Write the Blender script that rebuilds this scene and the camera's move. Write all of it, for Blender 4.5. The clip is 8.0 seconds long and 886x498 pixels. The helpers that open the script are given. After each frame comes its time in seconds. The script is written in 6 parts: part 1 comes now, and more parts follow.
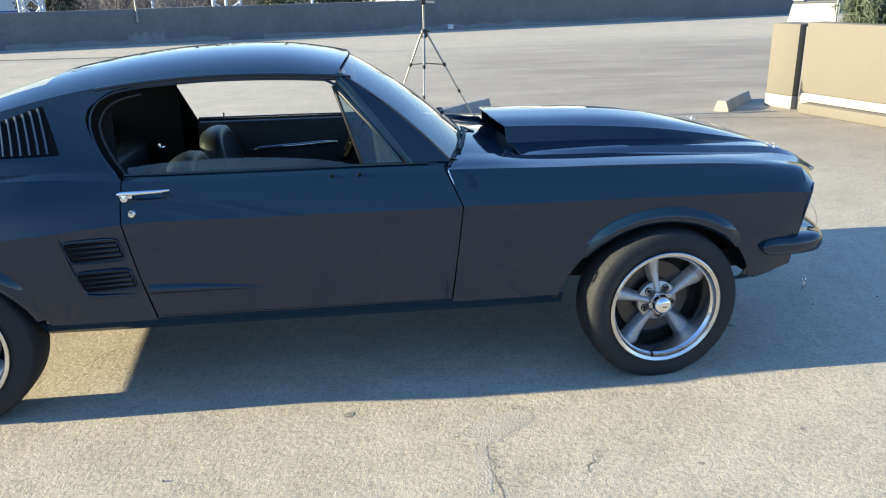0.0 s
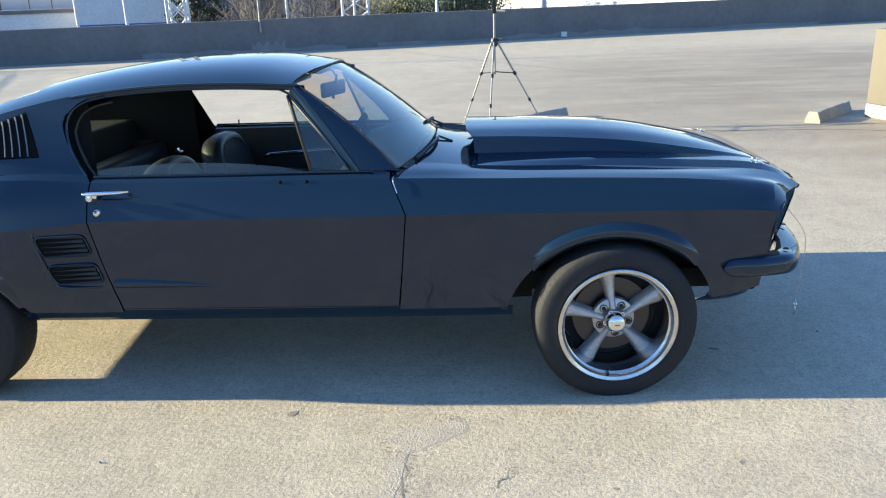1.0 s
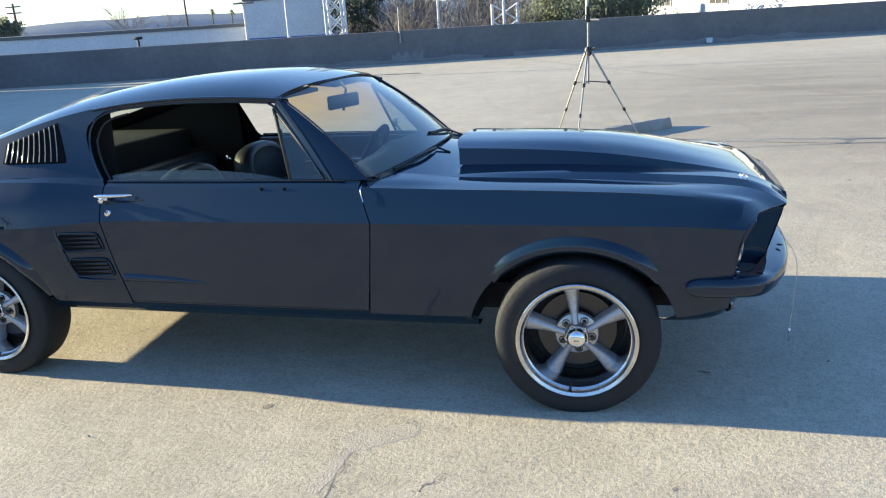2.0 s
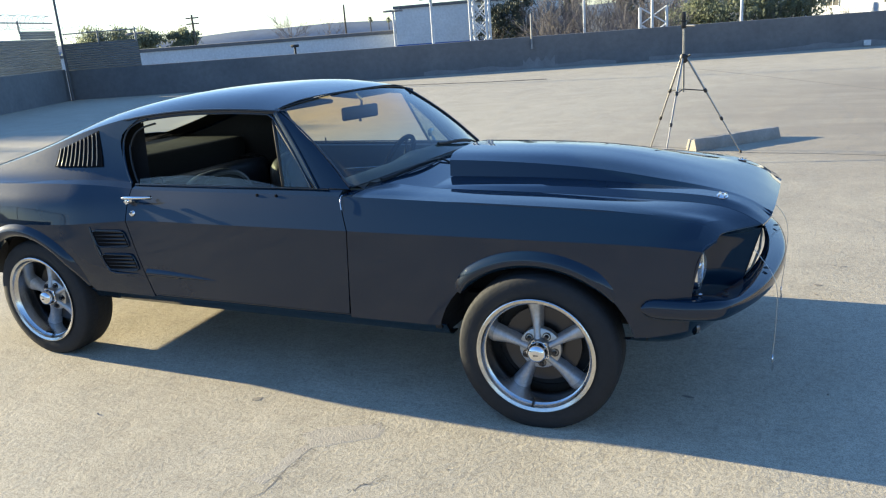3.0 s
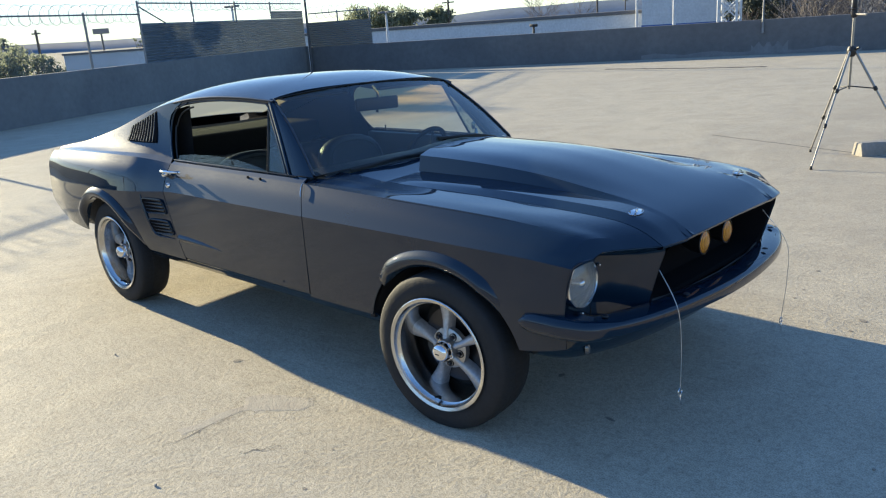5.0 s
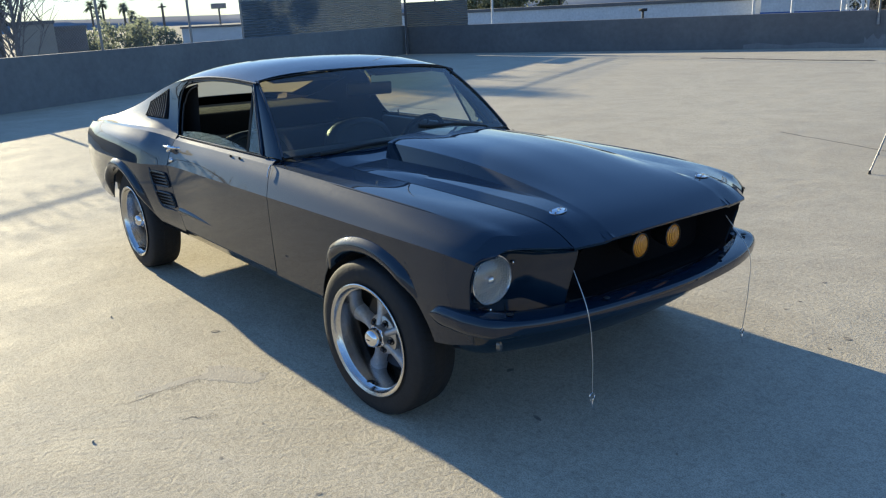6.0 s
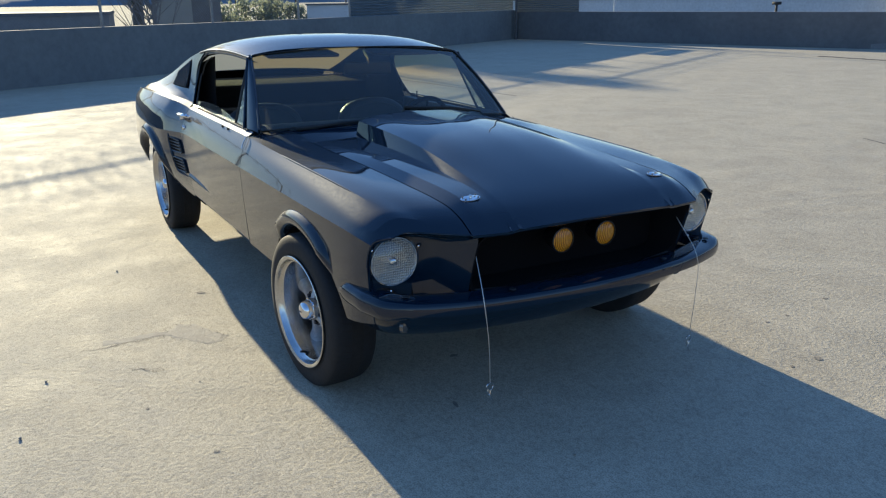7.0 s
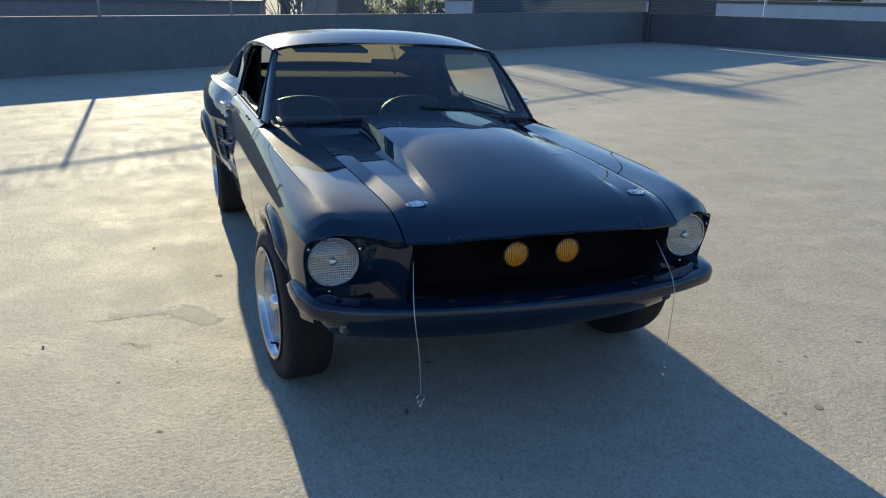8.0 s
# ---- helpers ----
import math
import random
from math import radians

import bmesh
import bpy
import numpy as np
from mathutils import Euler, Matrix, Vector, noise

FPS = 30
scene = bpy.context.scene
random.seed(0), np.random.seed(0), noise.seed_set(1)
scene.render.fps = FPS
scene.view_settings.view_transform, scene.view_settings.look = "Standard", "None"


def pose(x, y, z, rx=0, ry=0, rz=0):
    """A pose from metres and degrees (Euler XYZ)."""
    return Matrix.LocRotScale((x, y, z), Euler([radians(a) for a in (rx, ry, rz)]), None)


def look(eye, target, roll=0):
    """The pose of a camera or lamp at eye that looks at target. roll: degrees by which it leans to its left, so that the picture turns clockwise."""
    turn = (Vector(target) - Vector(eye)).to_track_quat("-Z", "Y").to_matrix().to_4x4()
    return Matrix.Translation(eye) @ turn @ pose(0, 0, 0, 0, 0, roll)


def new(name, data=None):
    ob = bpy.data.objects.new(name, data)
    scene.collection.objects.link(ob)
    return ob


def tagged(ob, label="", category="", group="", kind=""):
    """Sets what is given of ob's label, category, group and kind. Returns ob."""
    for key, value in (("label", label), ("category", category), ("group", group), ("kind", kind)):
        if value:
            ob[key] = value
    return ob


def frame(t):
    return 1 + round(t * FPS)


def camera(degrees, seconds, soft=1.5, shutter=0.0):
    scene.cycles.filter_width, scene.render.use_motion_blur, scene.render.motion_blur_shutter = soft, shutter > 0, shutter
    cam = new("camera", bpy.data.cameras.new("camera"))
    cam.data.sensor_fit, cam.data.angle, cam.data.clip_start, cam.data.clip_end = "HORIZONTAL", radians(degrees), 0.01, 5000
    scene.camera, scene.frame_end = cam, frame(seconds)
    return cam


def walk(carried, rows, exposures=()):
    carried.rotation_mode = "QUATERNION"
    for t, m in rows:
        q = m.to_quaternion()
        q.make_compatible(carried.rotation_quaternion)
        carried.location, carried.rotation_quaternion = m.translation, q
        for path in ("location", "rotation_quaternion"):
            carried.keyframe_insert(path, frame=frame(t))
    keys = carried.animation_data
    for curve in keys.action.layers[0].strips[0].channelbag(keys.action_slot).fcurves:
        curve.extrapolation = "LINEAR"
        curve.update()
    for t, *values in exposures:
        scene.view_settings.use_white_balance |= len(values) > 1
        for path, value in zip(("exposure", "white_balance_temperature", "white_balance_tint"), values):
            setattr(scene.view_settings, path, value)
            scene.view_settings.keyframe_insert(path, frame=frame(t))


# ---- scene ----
cam = camera(59.0, 8.0, soft=1.2)
PATH = [
    (0, (-1.19, -3.626, 1.565), (-0.987, -1.744, 0.919), -1.2),
    (0.5, (-0.87, -3.678, 1.568), (-0.811, -1.782, 0.933), -1.6),
    (1, (-0.494, -3.669, 1.559), (-0.609, -1.771, 0.939), -2.1),
    (1.5, (-0.112, -3.669, 1.557), (-0.418, -1.786, 0.954), -2.8),
    (3, (0.931, -3.464, 1.55), (0.085, -1.737, 1.002), -4.4),
    (3.5, (1.257, -3.348, 1.563), (0.261, -1.7, 1.023), -4.6),
    (4, (1.503, -3.163, 1.543), (0.376, -1.601, 1.004), -4.6),
    (4.5, (1.759, -3.005, 1.546), (0.521, -1.532, 1.002), -4.4),
    (6, (2.444, -2.369, 1.543), (0.943, -1.182, 0.96), -2.8),
    (6.5, (2.687, -2.1, 1.543), (1.11, -1.026, 0.944), -1.8),
    (7, (2.861, -1.806, 1.516), (1.209, -0.858, 0.906), -0.8),
    (7.5, (2.98, -1.499, 1.517), (1.255, -0.693, 0.904), 0.1),
    (8, (3.06, -1.208, 1.528), (1.275, -0.552, 0.911), 0.9),
]
EXPOSURES = [(0, 2.02, 5930, 10), (1.5, 1.99, 5960, 10), (3.5, 1.73, 6080, 10), (4.5, 1.63, 6110, 10), (6.5, 1.30, 5970, 10), (8, 1.12, 5880, 10)]
walk(cam, [(t, look(eye, target, roll)) for t, eye, target, roll in PATH], EXPOSURES)

# ---- world, sun, exposure ----
SUN_ELEV, SUN_FROM = 14.3, 180.1
world = bpy.data.worlds.new("world")
scene.world = world
world.use_nodes = True
wn = world.node_tree
sky = wn.nodes.new("ShaderNodeTexSky")
sky.sky_type, sky.sun_disc = "NISHITA", False
sky.sun_elevation = radians(SUN_ELEV)
sky.sun_rotation = radians(90 - SUN_FROM)
sky.altitude = 1200
sky.air_density, sky.dust_density, sky.ozone_density = 1.0, 0.0, 2.3
tone = wn.nodes.new("ShaderNodeHueSaturation")
tone.inputs["Hue"].default_value = 0.516
tone.inputs["Saturation"].default_value = 1.66
tone.inputs["Value"].default_value = 1.36
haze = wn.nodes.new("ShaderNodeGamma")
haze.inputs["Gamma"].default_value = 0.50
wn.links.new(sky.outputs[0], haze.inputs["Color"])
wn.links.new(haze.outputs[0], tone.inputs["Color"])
wn.links.new(tone.outputs[0], wn.nodes["Background"].inputs[0])
wn.nodes["Background"].inputs[1].default_value = 0.13
sun_from = Vector((math.cos(radians(SUN_FROM)) * math.cos(radians(SUN_ELEV)), math.sin(radians(SUN_FROM)) * math.cos(radians(SUN_ELEV)), math.sin(radians(SUN_ELEV))))
sun = new("sun", bpy.data.lights.new("sun", "SUN"))
sun.data.energy, sun.data.angle, sun.data.color = 4.7, radians(0.5), (1.0, 0.84, 0.52)
sun.matrix_world = look(sun_from * 50, (0, 0, 0))


# ---- materials ----
def mat(name, color, rough=0.5, metal=0.0, coat=0.0, spec=0.5):
    m = bpy.data.materials.new(name)
    m.use_nodes = True
    b = m.node_tree.nodes["Principled BSDF"]
    b.inputs["Base Color"].default_value = (*color, 1)
    b.inputs["Roughness"].default_value = rough
    b.inputs["Metallic"].default_value = metal
    b.inputs["Coat Weight"].default_value = coat
    b.inputs["Coat Roughness"].default_value = 0.03
    b.inputs["Specular IOR Level"].default_value = spec
    return m


def nodes_of(m):
    return m.node_tree.nodes, m.node_tree.links, m.node_tree.nodes["Principled BSDF"]


def noise_node(m, scale, detail=6, rough=0.6, coords="Object", stretch=None):
    n, l, b = nodes_of(m)
    tc = n.new("ShaderNodeTexCoord")
    t = n.new("ShaderNodeTexNoise")
    t.inputs["Scale"].default_value, t.inputs["Detail"].default_value, t.inputs["Roughness"].default_value = scale, detail, rough
    if stretch:
        mp = n.new("ShaderNodeMapping")
        mp.inputs["Scale"].default_value = stretch
        l.new(tc.outputs[coords], mp.inputs[0])
        l.new(mp.outputs[0], t.inputs["Vector"])
    else:
        l.new(tc.outputs[coords], t.inputs["Vector"])
    return t


def ramp(m, source, stops):
    n, l, b = nodes_of(m)
    r = n.new("ShaderNodeValToRGB")
    els = r.color_ramp.elements
    while len(els) < len(stops):
        els.new(0.5)
    for e, (p, c) in zip(els, stops):
        e.position = p
        e.color = (*c, 1) if isinstance(c, tuple) else (c, c, c, 1)
    l.new(source, r.inputs[0])
    return r.outputs[0]


def mix(m, fac, a, b_, mode="MIX"):
    n, l, b = nodes_of(m)
    x = n.new("ShaderNodeMix")
    x.data_type, x.blend_type = "RGBA", mode
    for sock, v in ((x.inputs[0], fac), (x.inputs[6], a), (x.inputs[7], b_)):
        if isinstance(v, (int, float)):
            sock.default_value = v
        elif isinstance(v, tuple):
            sock.default_value = (*v, 1)
        else:
            l.new(v, sock)
    return x.outputs[2]


def bump(m, height, strength=0.3, dist=0.01, over=None):
    n, l, b = nodes_of(m)
    bp = n.new("ShaderNodeBump")
    bp.inputs["Strength"].default_value, bp.inputs["Distance"].default_value = strength, dist
    l.new(height, bp.inputs["Height"])
    if over:
        l.new(over, bp.inputs["Normal"])
    l.new(bp.outputs[0], b.inputs["Normal"])
    return bp.outputs[0]


def varied(name, c1, c2, scale, rough=0.7, bumps=0.3, metal=0.0, fine=8.0, stretch=None, dist=0.01, depth=0.35):
    """Two colours blended by a coarse and a fine noise, with a fine relief."""
    m = mat(name, c1, rough, metal)
    n, l, b = nodes_of(m)
    a = noise_node(m, scale, stretch=stretch)
    f = noise_node(m, scale * fine, 4)
    col = mix(m, ramp(m, a.outputs[0], [(0.35, 0.0), (0.65, 1.0)]), c1, c2)
    col = mix(m, depth, col, ramp(m, f.outputs[0], [(0.3, 0.35), (0.7, 1.0)]), "MULTIPLY")
    l.new(col, b.inputs["Base Color"])
    bump(m, f.outputs[0], bumps, dist)
    return m


def concrete_deck():
    m = mat("deck_concrete", (0.4, 0.36, 0.3), 0.75)
    n, l, b = nodes_of(m)
    b.inputs["Specular IOR Level"].default_value = 0.2
    big = noise_node(m, 0.35, 5, 0.6)
    mid = noise_node(m, 2.3, 8, 0.65)
    swirl = noise_node(m, 1.1, 6, 0.6, stretch=(0.6, 2.2, 1))
    pits = noise_node(m, 16, 8, 0.72)
    fine = noise_node(m, 52, 3, 0.55)
    grit = noise_node(m, 170, 3, 0.6)
    col = mix(m, ramp(m, mid.outputs[0], [(0.3, 0.0), (0.7, 1.0)]), (0.448, 0.398, 0.302), (0.568, 0.508, 0.394))
    col = mix(m, ramp(m, big.outputs[0], [(0.35, 0.3), (0.65, 0.0)]), col, (0.36, 0.322, 0.262))
    col = mix(m, ramp(m, swirl.outputs[0], [(0.62, 0.0), (0.72, 0.35)]), col, (0.545, 0.50, 0.41))
    broad = noise_node(m, 0.8, 4, 0.55, stretch=(1.0, 0.7, 1))
    broad.inputs["Distortion"].default_value = 1.6
    col = mix(m, ramp(m, broad.outputs[0], [(0.42, 0.0), (0.5, 0.28), (0.58, 0.0)]), col, (0.60, 0.545, 0.43))
    col = mix(m, 0.5, col, ramp(m, fine.outputs[0], [(0.34, 0.6), (0.54, 1.0)]), "MULTIPLY")
    col = mix(m, 0.6, col, ramp(m, grit.outputs[0], [(0.40, 0.45), (0.54, 1.0)]), "MULTIPLY")
    col = mix(m, 0.35, col, ramp(m, pits.outputs[0], [(0.32, 0.55), (0.55, 1.0)]), "MULTIPLY")
    # dirt washed towards the planter side
    at, off, ball = n.new("ShaderNodeTexCoord"), n.new("ShaderNodeMapping"), n.new("ShaderNodeTexGradient")
    off.inputs["Location"].default_value, off.inputs["Scale"].default_value = (-0.72, -0.92, 0), (0.1, 0.1, 0.1)
    ball.gradient_type = "SPHERICAL"
    l.new(at.outputs["Object"], off.inputs[0])
    l.new(off.outputs[0], ball.inputs[0])
    silt = noise_node(m, 0.7, 6, 0.6, stretch=(0.5, 1.6, 1))
    dirt = mix(m, 1.0, ramp(m, ball.outputs["Color"], [(0.0, 0.0), (0.5, 1.0)]), ramp(m, silt.outputs[0], [(0.3, 0.35), (0.6, 1.0)]), "MULTIPLY")
    col = mix(m, dirt, col, (0.245, 0.213, 0.170))
    l.new(col, b.inputs["Base Color"])
    l.new(ramp(m, mid.outputs[0], [(0.3, 0.72), (0.7, 0.9)]), b.inputs["Roughness"])
    waves = bump(m, mix(m, 0.5, broad.outputs[0], swirl.outputs[0]), 0.4, 0.06)
    sand = noise_node(m, 420, 2, 0.5)
    bump(m, mix(m, 0.12, mix(m, 0.15, mix(m, 0.35, fine.outputs[0], grit.outputs[0]), pits.outputs[0]), sand.outputs[0]), 1.0, 0.0060, waves)
    return m


def car_paint():
    m = mat("black_paint", (0.0034, 0.0138, 0.0300), 0.5, 0.0, 1.0, 0.02)
    n, l, b = nodes_of(m)
    b.inputs["Coat IOR"].default_value = 1.5
    b.inputs["Sheen Weight"].default_value = 0.008
    b.inputs["Sheen Roughness"].default_value = 0.45
    b.inputs["Sheen Tint"].default_value = (0.85, 0.9, 1.0, 1)
    dust = noise_node(m, 70.0, 6, 0.7)
    l.new(ramp(m, dust.outputs[0], [(0.3, 0.45), (0.75, 0.6)]), b.inputs["Roughness"])
    l.new(ramp(m, dust.outputs[0], [(0.35, 0.018), (0.8, 0.04)]), b.inputs["Coat Roughness"])
    wave = noise_node(m, 2.2, 2, 0.5)
    bump(m, wave.outputs[0], 0.02, 0.02)
    return m


def glass(name, tint, gloss=1.0, dust=0.0):
    m = bpy.data.materials.new(name)
    m.use_nodes = True
    n, l = m.node_tree.nodes, m.node_tree.links
    n.remove(n["Principled BSDF"])
    tr, gl, mx = n.new("ShaderNodeBsdfTransparent"), n.new("ShaderNodeBsdfGlossy"), n.new("ShaderNodeMixShader")
    tr.inputs[0].default_value = (*tint, 1)
    gl.inputs["Roughness"].default_value = 0.015
    lw, pw, ma = n.new("ShaderNodeLayerWeight"), n.new("ShaderNodeMath"), n.new("ShaderNodeMath")
    lw.inputs[0].default_value = 0.5
    pw.operation, pw.inputs[1].default_value = "POWER", 5.0
    ma.operation, ma.inputs[1].default_value, ma.inputs[2].default_value = "MULTIPLY_ADD", 0.85 * gloss, 0.06 * gloss
    l.new(lw.outputs["Facing"], pw.inputs[0])
    l.new(pw.outputs[0], ma.inputs[0])
    l.new(ma.outputs[0], mx.inputs[0])
    l.new(tr.outputs[0], mx.inputs[1])
    l.new(gl.outputs[0], mx.inputs[2])
    l.new(mx.outputs[0], n["Material Output"].inputs[0])
    if dust:
        tl, df, m1, m2 = n.new("ShaderNodeBsdfTranslucent"), n.new("ShaderNodeBsdfDiffuse"), n.new("ShaderNodeMixShader"), n.new("ShaderNodeMixShader")
        tl.inputs[0].default_value = df.inputs[0].default_value = (0.7, 0.72, 0.66, 1)
        m1.inputs[0].default_value, m2.inputs[0].default_value = 0.5, dust
        l.new(tl.outputs[0], m1.inputs[1])
        l.new(df.outputs[0], m1.inputs[2])
        l.new(mx.outputs[0], m2.inputs[1])
        l.new(m1.outputs[0], m2.inputs[2])
        l.new(m2.outputs[0], n["Material Output"].inputs[0])
    return m


M_DECK = concrete_deck()
M_PAINT = car_paint()
M_GLASS = glass("tinted_glass", (0.56, 0.64, 0.62), 1.5, 0.03)
M_SCREEN = glass("windscreen_glass", (0.56, 0.64, 0.62), 1.4, 0.03)
sn, sl = M_SCREEN.node_tree.nodes, M_SCREEN.node_tree.links
band_at, band_z, band = sn.new("ShaderNodeTexCoord"), sn.new("ShaderNodeSeparateXYZ"), sn.new("ShaderNodeMapRange")
band.inputs["From Min"].default_value, band.inputs["From Max"].default_value = 1.07, 1.20
shade = sn.new("ShaderNodeMix")
shade.data_type = "RGBA"
shade.inputs[6].default_value, shade.inputs[7].default_value = (0.56, 0.64, 0.62, 1), (0.84, 0.66, 0.32, 1)
sl.new(band_at.outputs["Object"], band_z.inputs[0])
sl.new(band_z.outputs["Z"], band.inputs["Value"])
sl.new(band.outputs[0], shade.inputs[0])
sl.new(shade.outputs[2], sn["Transparent BSDF"].inputs[0])
M_DUSTY = glass("dusty_tinted_glass", (0.66, 0.74, 0.58), 1.0, 0.4)
M_RUBBER = varied("tyre_rubber", (0.0090, 0.0105, 0.0130), (0.0140, 0.0160, 0.0190), 6, 0.8, 0.2)
M_TRIM = mat("black_trim", (0.008, 0.008, 0.009), 0.45)
M_SEAL = mat("rubber_seal", (0.010, 0.010, 0.011), 0.6)
M_CHROME = mat("chrome", (0.75, 0.75, 0.76), 0.08, 1.0)
M_LIP = varied("polished_alloy", (0.72, 0.71, 0.69), (0.60, 0.60, 0.60), 9, 0.2, 0.05, 1.0)
M_SPOKE = varied("grey_cast_alloy", (0.42, 0.42, 0.43), (0.50, 0.50, 0.51), 12, 0.40, 0.1, 0.6)
M_STEEL = varied("bare_steel", (0.35, 0.34, 0.33), (0.22, 0.20, 0.18), 18, 0.45, 0.2, 0.9)
M_VINYL = varied("black_vinyl", (0.018, 0.021, 0.026), (0.026, 0.029, 0.035), 20, 0.42, 0.3)
M_SEATPIPE = mat("grey_vinyl_piping", (0.028, 0.032, 0.032), 0.5)
M_CARPET = varied("black_carpet", (0.005, 0.005, 0.006), (0.009, 0.009, 0.010), 60, 0.95, 0.5)
M_UNDER = varied("underbody_black", (0.010, 0.010, 0.010), (0.020, 0.018, 0.016), 5, 0.85, 0.4)
M_AMBER = mat("amber_lens", (0.5, 0.16, 0.005), 0.25, 0.0, 0.5, 0.3)
rib = M_AMBER.node_tree.nodes.new("ShaderNodeTexWave")
rib.bands_direction = "Y"
rib.inputs["Scale"].default_value, rib.inputs["Distortion"].default_value = 42.0, 0.6
rib_at = M_AMBER.node_tree.nodes.new("ShaderNodeTexCoord")
M_AMBER.node_tree.links.new(rib_at.outputs["Object"], rib.inputs["Vector"])
# Amber darkens in the grooves between ribs: their shading painted into the colour.
M_AMBER.node_tree.links.new(mix(M_AMBER, ramp(M_AMBER, rib.outputs[0], [(0.2, 0.0), (0.8, 1.0)]), (0.45, 0.13, 0.004), (0.85, 0.36, 0.02)), nodes_of(M_AMBER)[2].inputs["Base Color"])
bump(M_AMBER, rib.outputs[0], 0.8, 0.004)
M_LENS = mat("headlamp_reflector", (0.60, 0.63, 0.66), 0.22, 0.75, 0.0)
flute = M_LENS.node_tree.nodes.new("ShaderNodeTexWave")
flute.bands_direction = "Y"
flute.inputs["Scale"].default_value, flute.inputs["Distortion"].default_value = 46.0, 0.5
flute_at = M_LENS.node_tree.nodes.new("ShaderNodeTexCoord")
M_LENS.node_tree.links.new(flute_at.outputs["Object"], flute.inputs["Vector"])
flute_x = M_LENS.node_tree.nodes.new("ShaderNodeTexWave")
flute_x.bands_direction = "Z"
flute_x.inputs["Scale"].default_value, flute_x.inputs["Distortion"].default_value = 36.0, 0.8
M_LENS.node_tree.links.new(flute_at.outputs["Object"], flute_x.inputs["Vector"])
bump(M_LENS, mix(M_LENS, 0.4, flute.outputs[0], flute_x.outputs[0]), 1.0, 0.0012)
# Flute grooves go dark grey, crests bright silver: shade and glints in the colour.
M_LENS.node_tree.links.new(mix(M_LENS, ramp(M_LENS, mix(M_LENS, 0.45, flute.outputs[0], flute_x.outputs[0]), [(0.25, 0.0), (0.8, 1.0)]), (0.16, 0.18, 0.20), (0.66, 0.69, 0.72)), nodes_of(M_LENS)[2].inputs["Base Color"])
M_PARAPET = varied("grey_painted_wall", (0.165, 0.163, 0.165), (0.135, 0.134, 0.138), 0.8, 0.85, 0.3)
M_REARWALL = varied("grey_rough_concrete", (0.18, 0.188, 0.19), (0.15, 0.156, 0.162), 0.9, 0.9, 0.4)
M_PATCH = varied("pale_paint_patch", (0.23, 0.23, 0.235), (0.19, 0.19, 0.195), 2.0, 0.85, 0.3)
M_SHEET = varied("grey_corrugated_metal", (0.235, 0.270, 0.30), (0.215, 0.248, 0.275), 1.2, 0.6, 0.15, depth=0.12)
M_GALV = varied("galvanised_steel", (0.30, 0.30, 0.30), (0.22, 0.22, 0.23), 14, 0.5, 0.1, 0.6)
M_TAN = varied("tan_stucco", (0.130, 0.119, 0.096), (0.122, 0.112, 0.090), 0.7, 0.9, 0.15, fine=14.0, dist=0.003, depth=0.06)
M_CREAM = varied("cream_paint", (0.30, 0.285, 0.25), (0.27, 0.255, 0.225), 0.9, 0.8, 0.1, fine=40.0, dist=0.003, depth=0.06)
M_BLOCK = varied("white_masonry_paint", (0.36, 0.37, 0.385), (0.33, 0.34, 0.355), 1.5, 0.8, 0.1, depth=0.1)
M_WHITE = varied("white_paint", (0.66, 0.68, 0.70), (0.60, 0.62, 0.64), 0.6, 0.8, 0.1)
M_BLUE = mat("blue_stripe_paint", (0.03, 0.10, 0.32), 0.6)
M_STOP = varied("pale_concrete", (0.36, 0.335, 0.29), (0.28, 0.26, 0.225), 5, 0.85, 0.5)
M_DARK = mat("dark_opening", (0.012, 0.013, 0.015), 0.6)
# Far haze is put into this pale leaf green and its translucent share.
M_HAZED_LEAF = varied("haze_paled_leaves", (0.13, 0.16, 0.115), (0.15, 0.175, 0.115), 0.9, 0.7, 0.2)
def leafy(m, color):
    """Lets light through the leaves."""
    n, l, b = nodes_of(m)
    tl, mx = n.new("ShaderNodeBsdfTranslucent"), n.new("ShaderNodeMixShader")
    tl.inputs[0].default_value = (*color, 1)
    mx.inputs[0].default_value = 0.5
    l.new(b.outputs[0], mx.inputs[1])
    l.new(tl.outputs[0], mx.inputs[2])
    l.new(mx.outputs[0], n["Material Output"].inputs[0])


leafy(M_HAZED_LEAF, (0.26, 0.29, 0.20))
M_LEAF2 = varied("dry_olive_leaves", (0.10, 0.085, 0.035), (0.13, 0.07, 0.03), 0.9, 0.7, 0.2)
M_PINE = varied("pine_needles", (0.045, 0.060, 0.042), (0.06, 0.072, 0.048), 0.9, 0.7, 0.2)
M_BARK = varied("grey_bark", (0.14, 0.115, 0.09), (0.09, 0.075, 0.06), 6, 0.9, 0.6)
M_TWIG = varied("grey_twigs", (0.24, 0.215, 0.20), (0.17, 0.15, 0.14), 6, 0.9, 0.4)
M_SOIL = varied("street_ground", (0.16, 0.15, 0.13), (0.10, 0.10, 0.09), 0.06, 0.95, 0.2)
# Blue-grey of the distance haze is mixed into the hills' base colour.
M_HILL = varied("haze_tinted_hills", (0.17, 0.215, 0.265), (0.145, 0.185, 0.23), 0.004, 1.0, 0.1)
M_TAR = varied("dark_tar", (0.035, 0.033, 0.030), (0.055, 0.05, 0.045), 14, 0.85, 0.5)
M_CAST = varied("satin_aluminium", (0.34, 0.33, 0.31), (0.28, 0.27, 0.26), 30, 0.35, 0.05, 0.9)
M_CHROME_DARK = mat("dark_chrome", (0.10, 0.10, 0.11), 0.28, 0.9)
